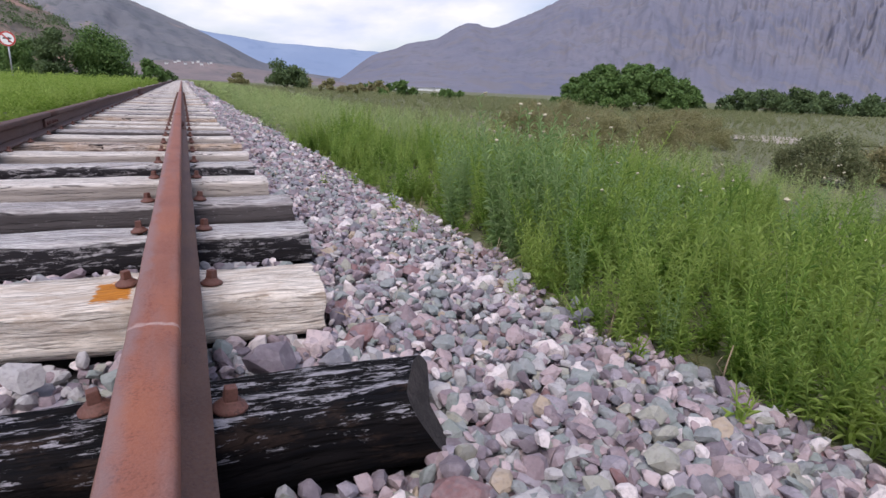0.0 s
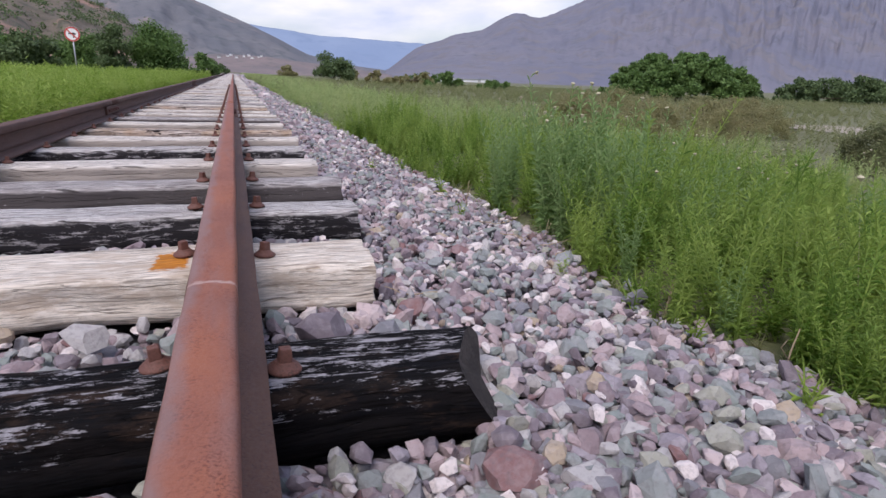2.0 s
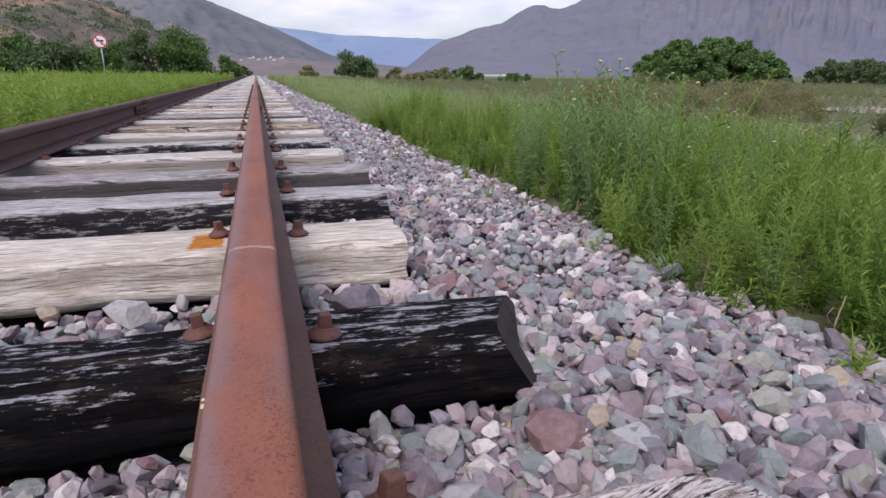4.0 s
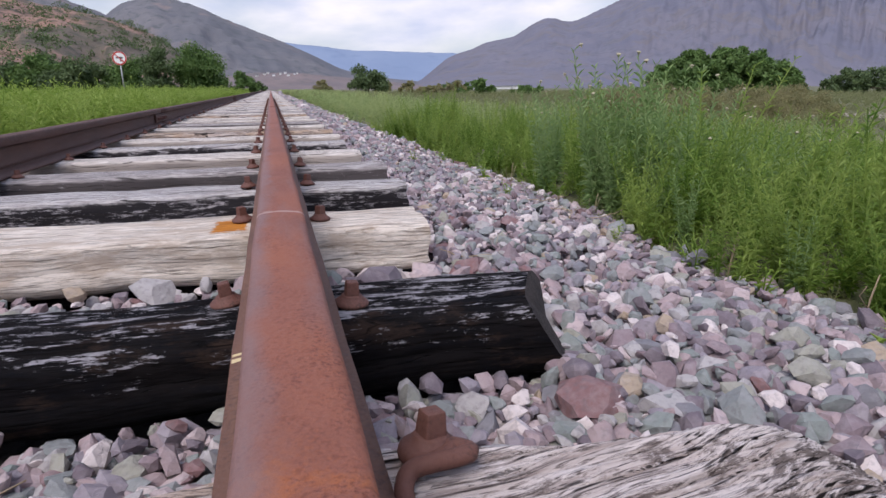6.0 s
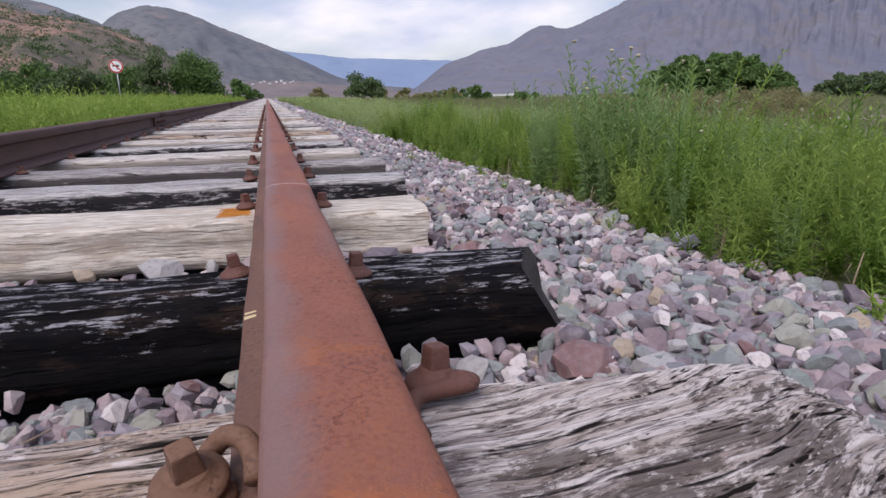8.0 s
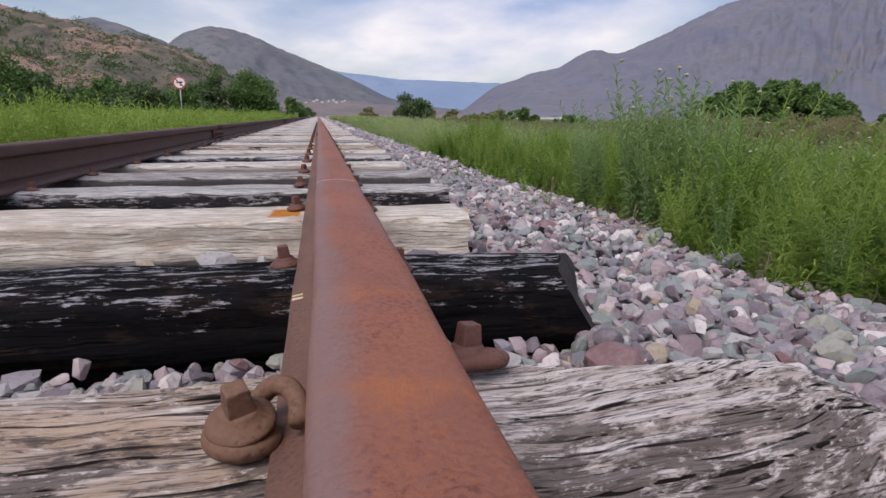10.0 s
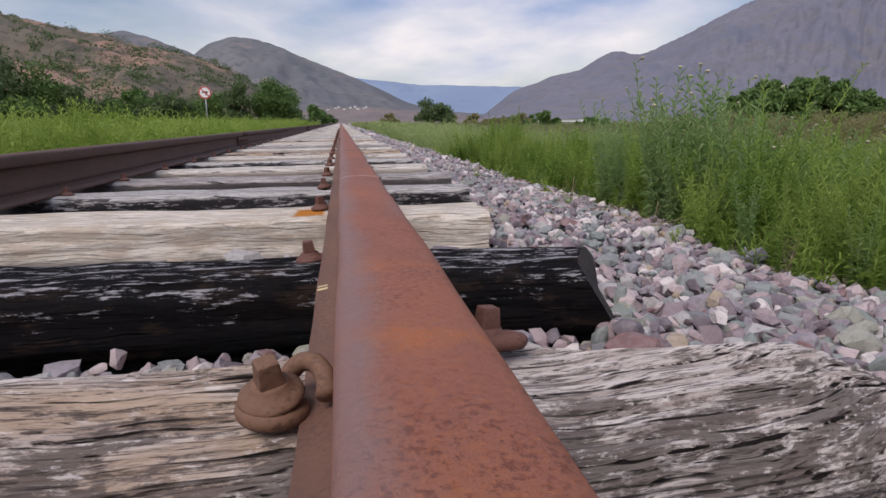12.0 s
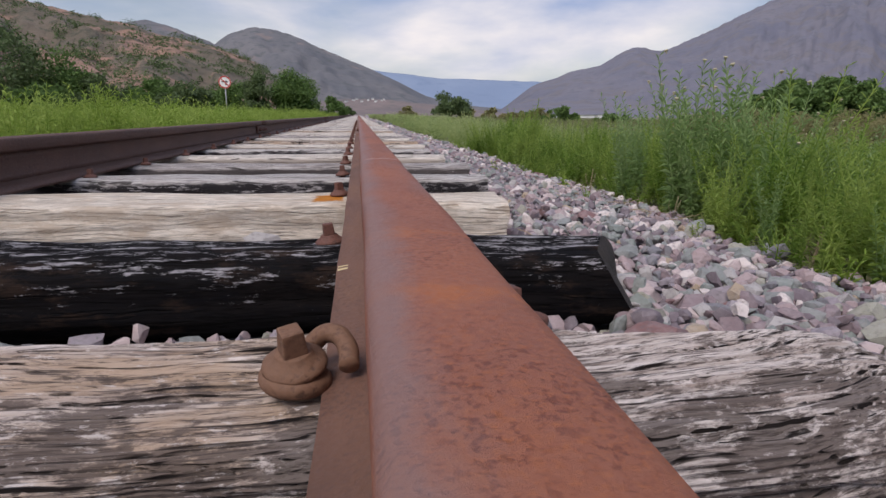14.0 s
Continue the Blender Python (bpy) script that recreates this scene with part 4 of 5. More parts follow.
LOW = [weed_template(4, 9, 0.16, 0.06, 0.010, 0.7, 0.0) for _ in range(4)]



def tufted(x, y):
    """0 to 1: where the weeds stand thick and where they thin out."""
    return 0.5 + 0.5 * np.sin(5.3 * x + 1.7 * np.sin(2.9 * y)) * np.sin(4.1 * y + 1.3 * np.sin(3.7 * x))


near = scatter(1900, 1.1, 3.6, 0.45, 7.5, lambda x, y: (x > edge_right(y) + 0.05 + rng.uniform(0, 0.12, len(x))) & (rng.random(len(x)) < 0.06 + 1.0 * tufted(x, y)))
grow = np.clip(0.62 + 1.1 * (near[:, 0] - edge_right(near[:, 1])), 0.55, 1.05) * rng.uniform(0.6, 1.15, len(near)) * (0.58 + 0.52 * tufted(near[:, 0], near[:, 1])) * np.clip(1.14 - 0.42 * (near[:, 0] - 1.3), 0.74, 1.05)
weeds("weeds", NEAR, near, grow, M_WEED, "thick green narrow-leaved weeds beside the stones")
corner = scatter(90, 1.2, 2.2, 0.9, 1.75, lambda x, y: x > 1.22 + 0.1 * np.abs(np.sin(7 * y)))
weeds("weeds", NEAR, corner, rng.uniform(0.45, 0.8, len(corner)), M_WEED, "green leafy weeds beside the stones", 0.2)
fringe = scatter(520, 1.05, 1.9, 0.5, 9, lambda x, y: (x > edge_right(y) + 0.06) & (x < edge_right(y) + 0.3))
weeds("low_weeds", LOW, fringe, rng.uniform(0.45, 1.0, len(fringe)), M_WEED, "low young weeds at the edge of the stones", 0.2)
litter = scatter(900, 1.1, 2.6, 0.3, 4, lambda x, y: x > edge_right(y) + 0.02)
weeds("dry_weeds", LOW, litter, rng.uniform(0.2, 0.5, len(litter)), M_WEED2, "short dry growth on the soil under the weeds", 0.5)
mid = scatter(4600, 1.1, 11, 0.8, 24, lambda x, y: (x > edge_right(y) + 0.08) & ~((x < 3.4) & (y < 7.3)) & (x < 3.5 + 0.55 * y) & (rng.random(len(x)) < np.clip(1.5 - x / 9, 0.25, 1)))
mid_size = rng.uniform(0.6, 1.05, len(mid)) * np.clip(1.1 - 0.075 * mid[:, 0], 0.5, 1) * (0.58 + 0.62 * tufted(0.6 * mid[:, 0], 0.5 * mid[:, 1]))
at_hand = (mid[:, 1] < 9) & (mid[:, 0] < 4.5)
for shapes, where in ((MID, at_hand), (SPARE, ~at_hand)):
    weeds("weeds", shapes, mid[where], mid_size[where], M_FIELD, "pale green field weeds along the railway")
dry = scatter(2600, 4, 20, 3.5, 32, lambda x, y: x < 1.9 * y + 3)
weeds("dry_weeds", SPARE, dry, rng.uniform(0.35, 0.8, len(dry)), M_WEED2, "olive and straw-coloured dry weeds on the valley floor")
far_dry = scatter(4200, 14, 75, 14, 60, lambda x, y: x < 2.2 * y)
weeds("dry_weeds", FAR, far_dry, rng.uniform(0.4, 0.85, len(far_dry)), M_WEED2, "olive rough grass on the valley floor")
behind = scatter(700, 1.25, 5, -4, 0.8, lambda x, y: x > edge_right(y) + 0.1)
weeds("weeds", SPARE, behind, rng.uniform(0.6, 1.0, len(behind)), M_WEED, "green weeds beside the track")
behind = scatter(600, -5.5, -2.05, -4, 1.6)
weeds("lush_weeds", SPARE, behind, rng.uniform(0.8, 1.2, len(behind)), M_LUSH, "bright green weeds beside the second rail")
farr = scatter(5200, 1.25, 60, 20, 110, lambda x, y: x < 1.3 * y)
weeds("weeds", FAR, farr, rng.uniform(0.6, 1.1, len(farr)), M_WEED2, "distant rough weeds on the valley floor")
strip = scatter(1500, 1.3, 4.5, 18, 110)
weeds("weeds", FAR, strip, rng.uniform(0.7, 1.1, len(strip)), M_FIELD, "pale green weeds along the railway far off")
left = scatter(4400, -9, -1.95, 1.5, 30, lambda x, y: (x < -2.02 - 0.1 * np.sin(3 * y)) & (rng.random(len(x)) < np.clip(1.35 + x / 9, 0.3, 1)))
for shapes, where in ((MID, left[:, 1] < 6.5), (SPARE, left[:, 1] >= 6.5)):
    weeds("lush_weeds", shapes, left[where], rng.uniform(0.95, 1.5, where.sum()), M_LUSH, "lush bright green weeds beyond the second rail")
leftfar = scatter(2600, -16, -2.3, 28, 105)
weeds("lush_weeds", FAR, leftfar, rng.uniform(1.0, 1.6, len(leftfar)), M_LUSH, "bright green weeds along the railway far off")

# tall single weeds that stand above the rest
TALL = [weed_template(9, 52, 0.56, 0.066, 0.0115, 0.36, 0.05, 0.72) for _ in range(4)]
HEADS = lathe([(0.001, -0.010), (0.004, -0.004), (0.008, 0.0), (0.007, 0.003), (0.002, 0.004)], 9)
HEADS = mesh_of("flower_head", HEADS, M_FLOWER)
for k, (x, y, s, flowers) in enumerate(((1.36, 2.78, 1.06, 3), (1.47, 2.95, 1.0, 2), (1.50, 2.50, 1.12, 2), (1.43, 2.68, 1.0, 2), (1.34, 2.62, 0.85, 0), (1.34, 3.25, 0.92, 0), (1.78, 2.35, 0.82, 2), (1.30, 2.12, 0.5, 0), (2.05, 2.2, 0.78, 2),
                                        (1.62, 3.7, 0.98, 1), (2.4, 2.9, 0.82, 1), (1.27, 1.65, 0.42, 0), (1.9, 4.2, 1.0, 1), (2.7, 2.3, 0.78, 2), (1.40, 2.86, 1.16, 2), (1.52, 2.72, 1.12, 1), (1.44, 2.56, 1.05, 1), (1.58, 2.9, 1.1, 0), (1.75, 2.75, 1.08, 2), (1.86, 2.95, 1.0, 1), (2.2, 2.5, 0.9, 2), (2.15, 3.1, 0.95, 1))):
    v, f = TALL[k % 4]
    ob = thing("tall_weed", "tall narrow-leaved green weed with pale flower heads" if flowers else "narrow-leaved green weed at the stones' edge", "weed", "tall weeds", (x, y, float(ground_z(np.array(x), np.array(y))) - 0.02))
    ob.rotation_euler = (0, 0, 1.7 * k)
    ob.scale = (s, s, 1.06 * s)
    part("foliage", fast_mesh("foliage", v, f, M_TALL), ob)
    top = v[np.argsort(-v[:, 2])]
    placed = []
    for p in top:
        if len(placed) >= flowers:
            break
        if all(np.linalg.norm(p - q) > 0.05 for q in placed):
            placed.append(p)
            part("flower_head", HEADS, ob, "", pose(*p, random.uniform(-20, 20), random.uniform(-20, 20), 0))
# pale flower heads on thin stalks over the field
HEAD_V = [(0.011 * math.cos(a), 0.011 * math.sin(a), 0.5) for a in np.linspace(0, 2 * math.pi, 7)[:-1]] + [(0, 0, 0.508), (0, 0, 0.488), (0.0015, 0, 0.0), (-0.0015, 0.001, 0.0), (0, -0.0015, 0.0)]
HEAD_F = [(i, (i + 1) % 6, 6) for i in range(6)] + [((i + 1) % 6, i, 7) for i in range(6)] + [(8, 9, 7), (9, 10, 7), (10, 8, 7)]
bloom = scatter(95, 1.45, 5.0, 1.0, 7.0)
weeds("flower_stalks", [(np.array(HEAD_V), np.array(HEAD_F))], bloom, rng.uniform(0.75, 1.08, len(bloom)) * np.clip(1.12 - 0.09 * bloom[:, 0], 0.6, 1), M_FLOWER, "thin stalks with pale flower heads above the weeds", 0.12)
# a lush clump beyond the second rail
for k, (x, y, s) in enumerate(((-3.1, 8.2, 1.35), (-2.9, 8.7, 1.2), (-2.7, 6.4, 1.0), (-3.3, 9.6, 1.2), (-2.6, 11.5, 1.05))):
    v, f = TALL[k % 4]
    ob = thing("tall_weed", "tall bright green weed standing above the others", "weed", "tall weeds", (x, y, float(ground_z(np.array(x), np.array(y))) - 0.02))
    ob.rotation_euler, ob.scale = (0, 0, 2.1 * k), (s * 1.3, s * 1.3, s)
    part("foliage", fast_mesh("foliage", v, f, M_LUSH), ob)


def crown_mesh(clumps, leaves, size, mat, flat=0.75, seed=0):
    """Leaves massed in uneven clumps, denser at their outside."""
    g = np.random.default_rng(seed)
    P = []
    for cx, cy, cz, r in clumps:
        n = max(8, int(leaves * r * r / sum(c[3] ** 2 for c in clumps)))
        d = g.normal(0, 1, (n, 3))
        d /= np.linalg.norm(d, axis=1)[:, None]
        rad = r * np.abs(g.normal(0.82, 0.24, (n, 1)))
        P.append(np.array((cx, cy, cz)) + d * rad * (1, 1, flat))
    P = np.concatenate(P)
    n = len(P)
    a = g.normal(0, 1, (n, 3))
    a /= np.linalg.norm(a, axis=1)[:, None]
    b = np.cross(a, g.normal(0, 1, (n, 3)))
    b /= np.linalg.norm(b, axis=1)[:, None]
    s = size * g.uniform(0.6, 1.3, (n, 1))
    V = np.stack([P - a * s, P + b * s * 0.45, P + a * s, P - b * s * 0.45], 1).reshape(-1, 3)
    F = np.arange(4 * n).reshape(n, 4)
    return fast_mesh("crown", V, F, mat)


def tree(x, y, width, height, mat, label, seed, leaves=5000, size=0.16, low=0.25, clumps=26, category="tree", name="tree", puff=1.0, full=0.12):
    g = np.random.default_rng(seed)
    z0 = float(ground_z(np.array(x), np.array(y)))
    ob = thing(name, label, category, "", (x, y, z0))
    C = []
    for _ in range(clumps):
        a, q = g.uniform(0, 2 * np.pi), g.uniform(0, 1) ** 0.6
        rx = 0.40 * width * q
        dome = math.sqrt(max(0.0, 1 - (q * 0.93) ** 2))
        zz = height * (low + (1 - low) * dome * g.uniform(full, 0.88))
        C.append((rx * math.cos(a), rx * math.sin(a), zz, puff * min(width, height) * g.uniform(0.13, 0.24)))
    part("crown", crown_mesh(C, leaves, size, mat, 0.8, seed), ob)
    trunk = tube([(0.02 * width * math.sin(3 * t), 0.015 * width * math.cos(2 * t), t * height * 0.55 - 0.1) for t in np.linspace(0, 1, 7)], 0.035 * height, 9, 0.5)
    part("trunk", mesh_of("trunk", trunk, M_BARK, True), ob)
    for k in range(5):
        c = C[k]
        base = Vector((0, 0, height * 0.22 + 0.03 * k * height))
        tip = Vector(c[:3])
        pts = [base.lerp(tip, t) + Vector((0, 0, -0.06 * height * math.sin(math.pi * t))) for t in np.linspace(0, 1, 6)]
        part("limb", mesh_of("limb", tube(pts, 0.018 * height, 7, 0.35), M_BARK, True), ob)
    return ob


tree(36.5, 43, 14.6, 4.5, M_TREE, "broad spreading green acacia-like tree on the plain", 11, 80000, 0.15, 0.0, 300, "tree", "tree", 0.52, 0.25)
tree(13.4, 86, 6.0, 4.6, M_DTREE, "dark green tree beside the railway far off", 12, 5000, 0.2, 0.12, 26)
tree(-5.2, 52, 4.2, 4.9, M_TREE, "rounded green tree beside the railway", 13, 22000, 0.10, 0.0, 60)
tree(-8.0, 50, 2.4, 4.0, M_DTREE, "slim dark green tree beside the road sign", 14, 10000, 0.10, 0.0, 30)
tree(-10.4, 53, 2.6, 3.6, M_TREE, "green tree behind the road sign", 15, 10000, 0.10, 0.0, 30)
tree(-3.0, 70, 4.0, 2.6, M_TREE, "green bush at the railway's edge", 16, 2500, 0.16, 0.05, 18, "bush", "bush")
tree(-1.9, 95, 3.5, 2.4, M_DTREE, "dark bush at the railway's edge", 17, 1500, 0.18, 0.05, 14, "bush", "bush")
for k, (x, y, w, h) in enumerate(((-29.5, 55, 9, 8.2), (-26, 57, 7, 6.0), (-22.5, 56, 6, 4.2), (-18.5, 58, 6, 3.6), (-15.0, 56, 5.5, 3.4), (-12.6, 60, 4.5, 3.2), (-39, 58, 10, 7.0), (-24, 50, 6, 2.8), (-29, 47, 7, 3.6), (-35, 50, 9, 5.6), (-20, 62, 7, 4.4))):
    tree(x, y, w, h, M_DTREE if k % 2 == 0 else M_TREE, "dark green bushy tree at the hill's foot", 30 + k, 11000, 0.15, 0.0, 34)
for k, (x, y, w, h) in enumerate(((64, 52, 11, 3.0), (72, 54, 12, 3.6), (81, 55, 12, 3.4), (90, 54, 12, 3.6), (100, 56, 13, 3.9), (58, 58, 8, 2.2))):
    tree(x, y, w, h, M_DTREE, "dark green thicket of low trees on the plain", 50 + k, 9000, 0.19, 0.0, 40)
for k, (x, y, w, h) in enumerate(((27, 92, 7, 2.3), (36, 120, 9, 2.6), (20, 110, 6, 2.4), (46, 130, 9, 2.5), (17, 75, 3.2, 1.6), (22.5, 64, 5.5, 2.0), (10, 120, 4, 2.6), (27.6, 62, 4.6, 1.5), (16.2, 62.5, 2.6, 1.25), (47, 66, 7, 1.7))):
    tree(x, y, w, h, M_TREE if k % 2 else M_SCRUB, "low green shrub far off on the plain", 60 + k, 1500, 0.22, 0.03, 16, "shrub", "shrub")
for k, (x, y, w, h) in enumerate(((5.6, 7.3, 1.7, 0.62), (7.0, 7.9, 2.1, 0.72), (8.6, 8.6, 1.9, 0.70), (5.2, 8.9, 1.4, 0.60), (8.1, 11.3, 2.6, 0.85), (10.6, 11.0, 2.2, 0.75), (6.4, 10.6, 1.8, 0.70), (8.4, 4.9, 1.3, 0.55))):
    tree(x, y, w, h, M_SCRUB, "dry brown twiggy shrub among the weeds", 80 + k, 14000, 0.018, 0.0, 60, "shrub", "shrub")
tree(6.55, 4.75, 1.25, 0.56, M_BUSH, "dark olive rounded bush among the weeds", 95, 20000, 0.016, 0.0, 60, "bush", "bush")
tree(7.55, 4.5, 0.9, 0.50, M_SCRUB, "low brown bush among the weeds", 96, 12000, 0.015, 0.0, 40, "bush", "bush")

# scrub on the red hill
hill = bpy.data.objects["hill_west"]
hv = np.empty(len(hill.data.vertices) * 3, np.float32)
hill.data.vertices.foreach_get("co", hv)
hv = hv.reshape(-1, 3)
hv = hv[(hv[:, 1] < 242) & (hv[:, 0] > -150) & (hv[:, 2] > 2)]
pick = hv[rng.choice(len(hv), 1700)] + rng.normal(0, 0.6, (1700, 3)) * (1, 1, 0)
CL = [(float(p[0]), float(p[1]), float(p[2]) + 0.2, float(s)) for p, s in zip(pick, rng.uniform(0.4, 1.3, 1700) * np.where(rng.random(1700) < 0.16, 2.6, 1.0))]
tagged(new("hill_scrub", crown_mesh(CL, 62000, 0.30, M_DTREE, 0.7, 5)), "dark scrub dotted over the red hill", "scrub", "", "stuff")

# ---- road sign ----
sign = thing("road_sign", "round white road sign with red rim on a post", "road sign", "", (-7.5, 36, -0.3))
part("post", mesh_of("post", lathe([(0.035, 0), (0.035, 2.55)], 12), M_POST, True), sign)
disc = part("disc", mesh_of("disc", lathe([(0.34, 0.0), (0.35, 0.004), (0.35, 0.016), (0.34, 0.02)], 40), M_WHITE), sign, "white painted disc", pose(0, -0.04, 2.23, 90, 0, 0))
ring = bmesh.new()
inner = [ring.verts.new((0.275 * math.cos(a), 0.275 * math.sin(a), 0.024)) for a in np.linspace(0, 2 * math.pi, 41)[:-1]]
outer = [ring.verts.new((0.345 * math.cos(a), 0.345 * math.sin(a), 0.024)) for a in np.linspace(0, 2 * math.pi, 41)[:-1]]
for i in range(40):
    ring.faces.new((inner[i], outer[i], outer[(i + 1) % 40], inner[(i + 1) % 40]))
part("rim", mesh_of("rim", ring, M_RED), disc, "red rim")
part("bar", mesh_of("bar", box_bm(-0.3, 0.3, -0.03, 0.03, 0.02, 0.028), M_RED), disc, "red diagonal bar", pose(0, 0, 0, 0, 0, -45))
part("symbol", mesh_of("symbol", box_bm(-0.17, 0.17, -0.035, 0.035, 0.02, 0.0245), M_INK), disc, "black symbol", pose(0, 0.02, 0, 0, 0, 0))
part("symbol", mesh_of("symbol", box_bm(-0.035, 0.035, -0.12, 0.12, 0.02, 0.0242), M_INK), disc, "black symbol", pose(0.06, -0.04, 0, 0, 0, 0))

# ---- far buildings and bare earth ----


def hut(x, y, z, w, d, h, label):
    ob = thing("house", label, "house", "far houses", (x, y, z))
    part("wall", mesh_of("wall", box_bm(-w / 2, w / 2, -d / 2, d / 2, -3.0, h), M_WHITE), ob)
    part("roof", mesh_of("roof", box_bm(-w / 2 - 0.4, w / 2 + 0.4, -d / 2 - 0.4, d / 2 + 0.4, h, h + 0.5), M_POST), ob)


slope_v = np.array([v.co[:] for v in bpy.data.objects["foothill_north"].data.vertices])
for k in range(9):
    y = 672 + 8 * (k % 3)
    hx = -12 + 5.5 * k + random.uniform(-2, 2)
    near_v = slope_v[np.argmin((slope_v[:, 0] - hx) ** 2 + (slope_v[:, 1] - y) ** 2)]
    hut(hx, float(near_v[1]), float(near_v[2]), random.uniform(1.8, 3.4), 3, random.uniform(1.0, 1.7), "small white house on the mountain's foot")
for k in range(4):
    hut(128 + 13 * k, 395, -0.6, 11, 20, 1.6 + 0.3 * (k % 2), "long low white shed far across the plain")
path_v = sheet("dirt_path", np.linspace(12.6, 17.2, 12), np.linspace(9.6, 12.6, 7), lambda X, Y: ground_z(X, Y) + 0.03 + 0.02 * np.sin(X), M_SAND)
structure("dirt_path", path_v, "pale bare dirt path across the weeds")
road = sheet("road_left", np.linspace(-12.5, -9.5, 4), np.linspace(8, 60, 20), lambda X, Y: ground_z(X, Y) + 0.12, M_SAND)
structure("road_left", road, "pale road behind the lush weeds")

# ---- ballast ----


def stone_template(g, corners):
    """A blocky crushed stone with worn edges: the hull of points spread over a rounded block, cut by a few planes."""
    bm = bmesh.new()
    flat, wide, block = g.uniform(0.45, 0.78), g.uniform(0.66, 0.95), g.uniform(2.6, 5.0)
    cuts = [(Vector(g.normal(0, 1, 3)).normalized(), g.uniform(0.48, 0.80)) for _ in range(6)]
    for i in range(corners):
        z = 1 - 2 * (i + 0.5) / corners
        a = 2.4 * i + g.uniform(-0.4, 0.4)
        d = Vector((math.sqrt(1 - z * z) * math.cos(a), math.sqrt(1 - z * z) * math.sin(a), z + g.uniform(-0.1, 0.1))).normalized()
        p = d * sum(abs(c) ** block for c in d) ** (-1 / block) * g.uniform(0.90, 1.02)
        for n, far in cuts:
            over = p.dot(n) - far
            if over > 0:
                p -= n * over
        bm.verts.new((p.x * 1.08, p.y * wide, p.z * flat))
    bmesh.ops.convex_hull(bm, input=bm.verts)
    bmesh.ops.delete(bm, geom=[v for v in bm.verts if not v.link_faces], context="VERTS")
    bmesh.ops.triangulate(bm, faces=bm.faces)
    bmesh.ops.recalc_face_normals(bm, faces=bm.faces)
    bm.verts.index_update()
    return np.array([v.co[:] for v in bm.verts]), np.array([[v.index for v in f.verts] for f in bm.faces])


STONES = [stone_template(rng, 21) for _ in range(24)]
COARSE = [stone_template(rng, 12) for _ in range(16)]


def tumbled(xyz, size):
    n = len(xyz)
    q = rng.normal(0, 1, (n, 4)) * (1, 0.34, 0.34, 1)
    q /= np.linalg.norm(q, axis=1)[:, None]
    w, x, y, z = q.T
    m = np.zeros((n, 4, 4))
    m[:, 0, 0], m[:, 0, 1], m[:, 0, 2] = 1 - 2 * (y * y + z * z), 2 * (x * y - z * w), 2 * (x * z + y * w)
    m[:, 1, 0], m[:, 1, 1], m[:, 1, 2] = 2 * (x * y + z * w), 1 - 2 * (x * x + z * z), 2 * (y * z - x * w)
    m[:, 2, 0], m[:, 2, 1], m[:, 2, 2] = 2 * (x * z - y * w), 2 * (y * z + x * w), 1 - 2 * (x * x + y * y)
    m[:, 3, 3] = 1
    m[:, :3, :3] *= np.asarray(size).reshape(-1, 1, 1)
    m[:, :3, 3] = xyz
    return m


def bed_spots(count, y0, y1, lift, x0=-2.15, x1=1.3):
    """Stone places on the bed, clear of the timbers."""
    side = max(1, int(math.sqrt(count * (x1 - x0) / (y1 - y0))))
    along = max(1, count // side)
    X, Y = np.meshgrid((np.arange(side) + 0.5) / side, (np.arange(along) + 0.5) / along)
    x = x0 + (x1 - x0) * (X.ravel() + rng.uniform(-0.6, 0.6, X.size) / side)
    y = y0 + (y1 - y0) * (Y.ravel() + rng.uniform(-0.6, 0.6, X.size) / along)
    ok = (x < edge_right(y) + 0.08 + rng.exponential(0.04, len(x))) & (x > -2.2)
    x, y = x[ok], y[ok]
    return np.stack([x, y, bed_height(x) + lift + rng.normal(0, 0.008, len(x))], 1)


TIES = np.array(SLEEPERS + later + [0.24, -0.38, -1.0, -1.62, -2.24])


HALF = np.full(len(TIES), 0.104)
HALF[:3] = 0.122, 0.100, 0.13
ENDS = np.full(len(TIES), 0.46)
ENDS[2] = 0.375


def clear_of_ties(p, size):
    use = TIES < p[:, 1].max() + 2
    gaps = np.abs(p[:, 1:2] - TIES[None, use]) - HALF[None, use]
    gap = np.min(gaps, 1)
    under = (p[:, 0] < ENDS[use][np.argmin(gaps, 1)] + 0.4 * size) & (p[:, 0] > -1.57)
    return ~(under & (gap < 0.5 * size))


def ballast(count, y0, y1, mean, lift):
    p = bed_spots(count, y0, y1, lift)
    s = mean * np.exp(rng.normal(0, 0.36, len(p)))
    ok = clear_of_ties(p, s)
    p[:, 2] -= np.where((p[:, 0] < 0.42) & (p[:, 1] > 0.9) & (p[:, 1] < 1.42), 0.024, np.where((p[:, 0] < 0.36) & (p[:, 1] < 1.95) & (p[:, 1] > 1.42), 0.018, 0.0))
    return p[ok], s[ok]


bed = thing("ballast", "loose crushed stones in mauve, pink and grey-green", "ballast", "", (0, 0, 0))
P1, S1 = ballast(19000, 0.4, 5.2, 0.0182, 0.012)
P0, S0 = ballast(6500, 0.4, 5.2, 0.025, -0.008)
P6, S6 = ballast(3000, 0.96, 1.42, 0.0215, -0.012)
P8, S8 = ballast(2200, 0.96, 1.42, 0.025, -0.040)
P7, S7 = ballast(1900, 1.5, 1.98, 0.0215, -0.022)
P2, S2 = ballast(15500, 5.2, 16, 0.0255, 0.010)
P3, S3 = ballast(9000, 16, 60, 0.056, 0.01)
P4, S4 = ballast(2600, 60, 150, 0.12, 0.0)
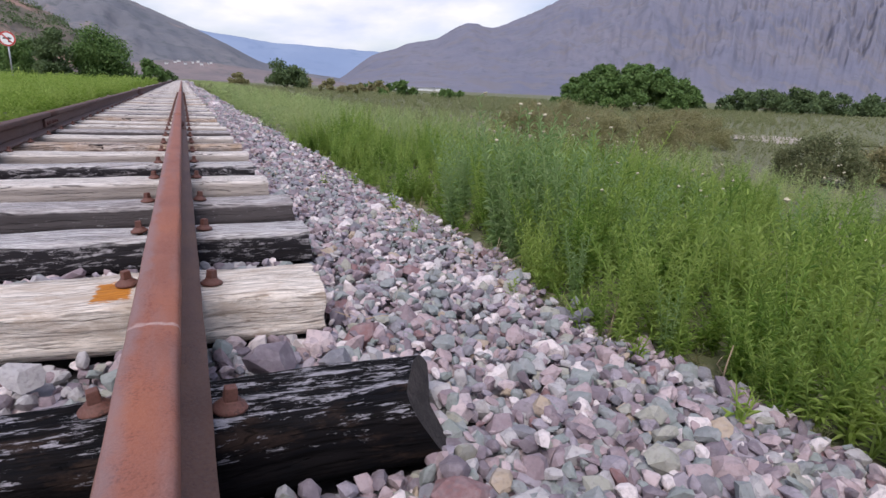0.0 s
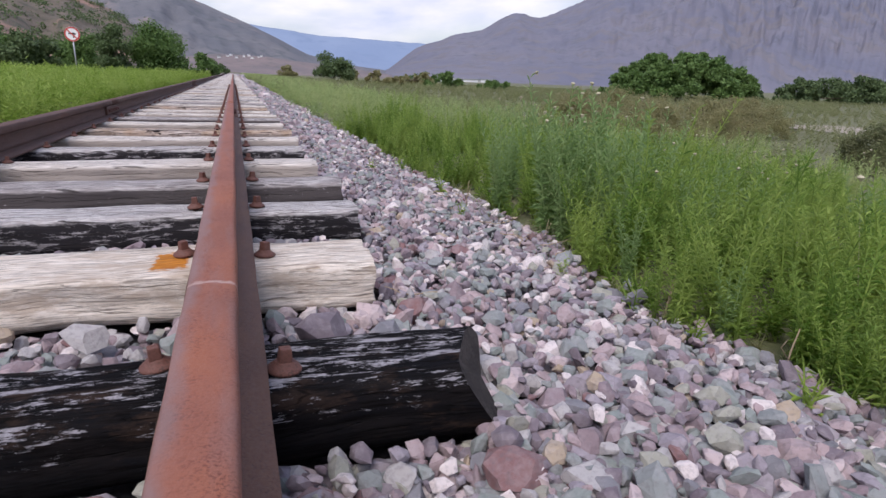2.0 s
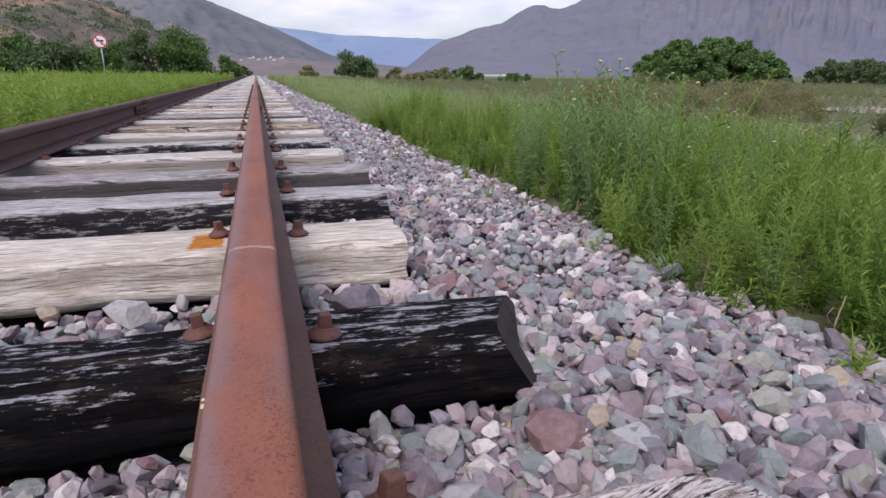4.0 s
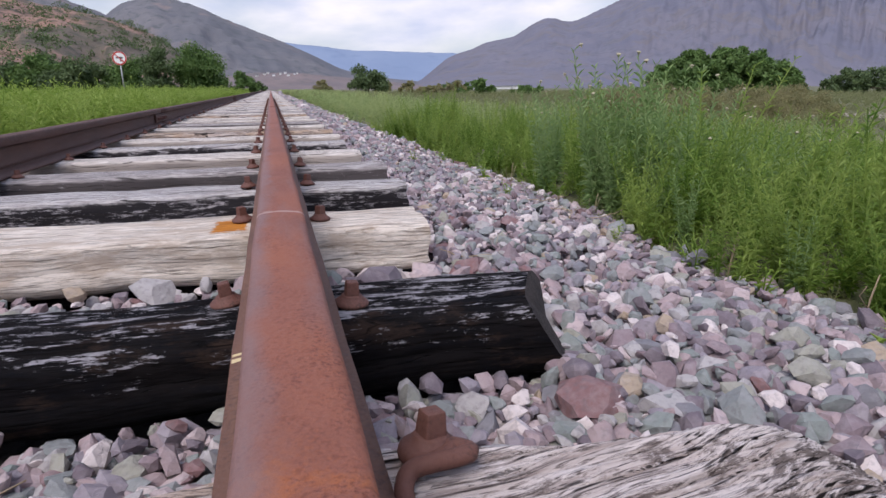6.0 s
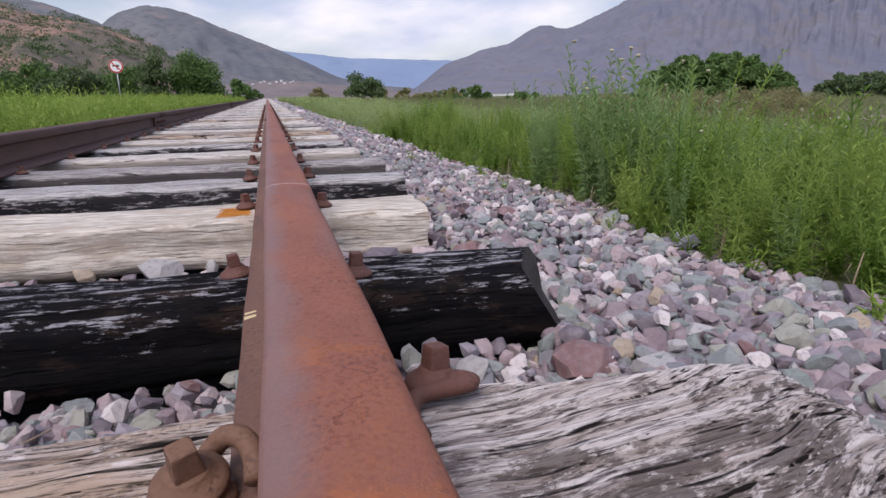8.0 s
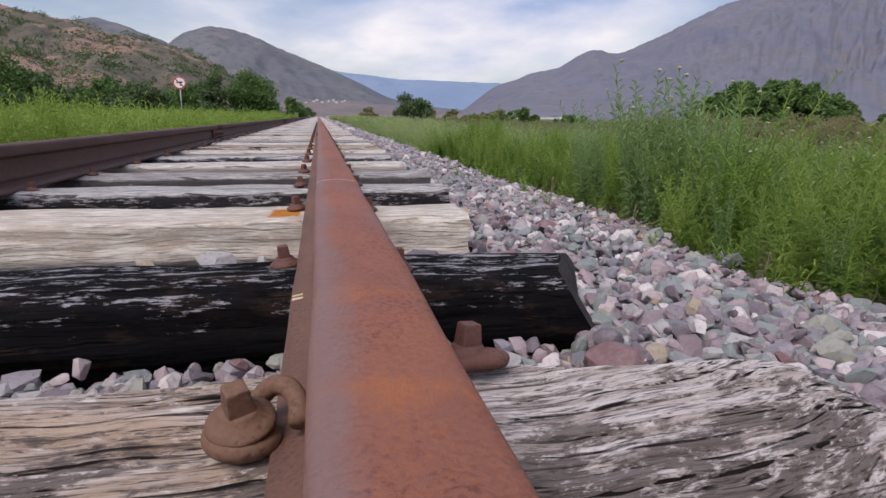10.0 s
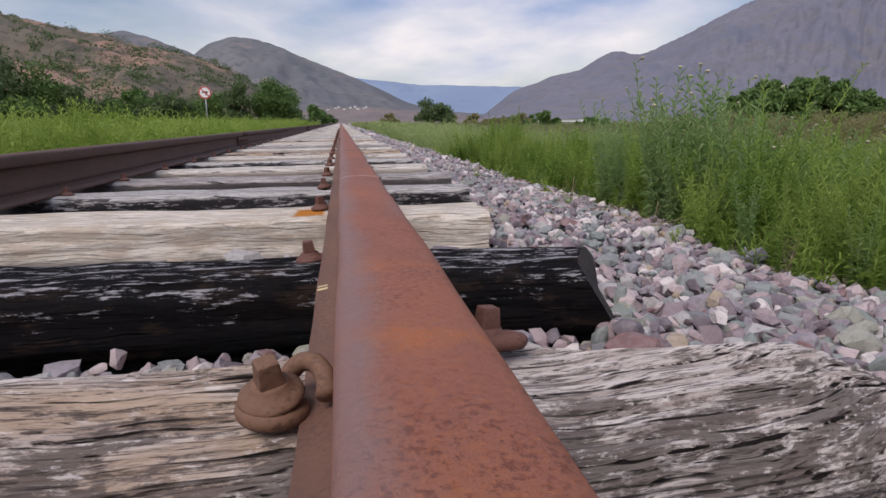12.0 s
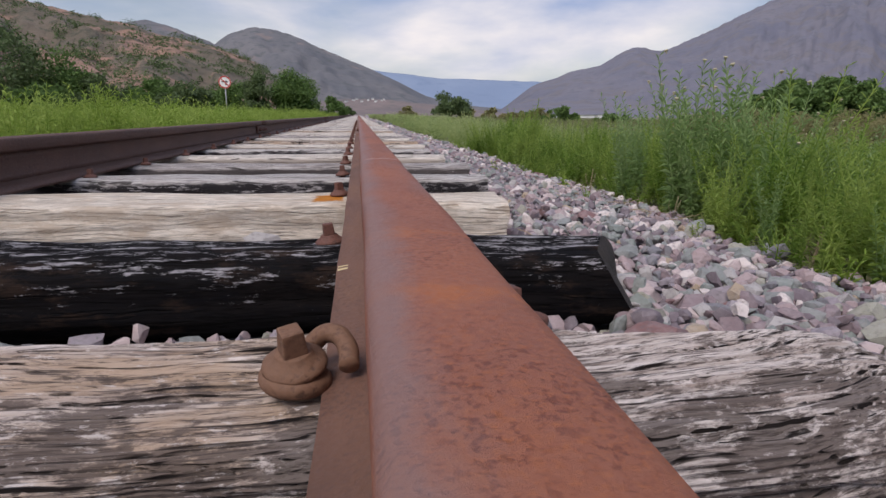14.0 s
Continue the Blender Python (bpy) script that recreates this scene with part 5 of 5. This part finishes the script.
P5, S5 = ballast(6500, -3.8, 0.4, 0.031, 0.006)
zone = (P1[:, 0] > 0.05) & (P1[:, 0] < 0.9) & (P1[:, 1] > 0.95) & (P1[:, 1] < 1.9)
zone &= np.cumsum(zone) <= 300
near_p, near_s = np.concatenate([P6, P8, P7, P1[~zone]]), np.concatenate([S6, S8, S7, S1[~zone]])
close = near_p[:, 1] < 2.7
far_p, far_s = np.concatenate([near_p[~close], P0, P2, P3, P4, P5]), np.concatenate([near_s[~close], S0, S2, S3, S4, S5])
for shapes, places, sizes in ((STONES, near_p[close], near_s[close]), (COARSE, far_p, far_s)):
    v, f = joined(shapes, rng.integers(0, len(shapes), len(places)), tumbled(places, sizes))
    tagged(part("crushed_stone", fast_mesh("crushed_stone", v, f, M_STONES), bed), "mass of crushed stone", "", "", "stuff")
STONE_MESHES = [fast_mesh("stone", a, b, M_STONE) for a, b in STONES]
for k, m in enumerate(tumbled(P1[zone], S1[zone])):
    part("stone", STONE_MESHES[k % len(STONE_MESHES)], bed, "", Matrix(m.tolist()))
for x, y, z, s in ((-0.27, 1.78, -0.105, 0.045), (0.2, 1.72, -0.115, 0.06), (0.34, 1.70, -0.13, 0.045)):
    part("stone", STONE_MESHES[3], bed, "", pose(x, y, z, 20, 10, 60 * x) @ Matrix.Scale(s, 4))

# ---- dry twigs and sprouts among the stones ----
M_TWIG = earth_mat("dry_stalk", (0.30, 0.22, 0.14), (0.42, 0.33, 0.22), (0.2, 0.14, 0.09), 40, 90, 0.55)
for k in range(14):
    g = np.random.default_rng(200 + k)
    x, y = g.uniform(0.95, 1.2), g.uniform(1.2, 4.5)
    if k in (0, 1):
        x, y = (-0.42, 1.2) if k == 0 else (0.55, 1.95)
    z = float(bed_height(np.array(x))) + (0.022 if k else -0.005)
    a, length = g.uniform(0, 6.28), g.uniform(0.08, 0.22)
    pts = [(length * t * math.cos(a) + 0.012 * math.sin(7 * t + k), length * t * math.sin(a) + 0.012 * math.cos(5 * t), 0.004 + 0.03 * t * g.uniform(0.2, 1.0)) for t in np.linspace(0, 1, 6)]
    ob = new("dry_twig", mesh_of("dry_twig", tube(pts, 0.0022, 6, 0.5), M_TWIG, True))
    ob.location = (x, y, z)
    tagged(ob, "thin dry straw-coloured twig lying on the stones", "twig", "dry twigs")
for k, (x, y, h) in enumerate(((1.18, 1.78, 0.11), (1.22, 1.82, 0.14), (1.24, 2.6, 0.12), (1.16, 3.3, 0.16), (1.27, 1.45, 0.13))):
    ob = thing("dry_stalk", "pale dry forked stalk at the stones' edge", "stalk", "dry stalks", (x, y, float(bed_height(np.array(x))) - 0.01))
    part("stem", mesh_of("stem", tube([(0, 0, 0), (0.004, 0.003, h * 0.5), (0.01, -0.004, h)], 0.0022, 6, 0.6), M_TWIG, True), ob)
    for d in (-1, 1):
        part("branch", mesh_of("branch", tube([(0.003, 0.002, h * 0.35), (0.02 * d, 0.01, h * 0.6), (0.032 * d, 0.012 * d, h * 0.85)], 0.0016, 6, 0.5), M_TWIG, True), ob)
SPROUT = weed_template(3, 12, 0.15, 0.055, 0.010, 0.35, 0.1)
for k, (x, y, sc) in enumerate(((1.14, 1.62, 0.9), (1.05, 2.15, 0.7), (1.12, 1.28, 1.0), (1.02, 3.0, 0.8), (1.13, 3.6, 1.1), (0.9, 4.4, 0.8))):
    ob = new("sprout", fast_mesh("sprout", SPROUT[0], SPROUT[1], M_LUSH))
    ob.matrix_basis = pose(x, y, float(bed_height(np.array(x))) - 0.005, 0, 0, 70 * k) @ Matrix.Scale(sc, 4)
    tagged(ob, "young bright green sprout between the stones", "sprout", "sprouts")
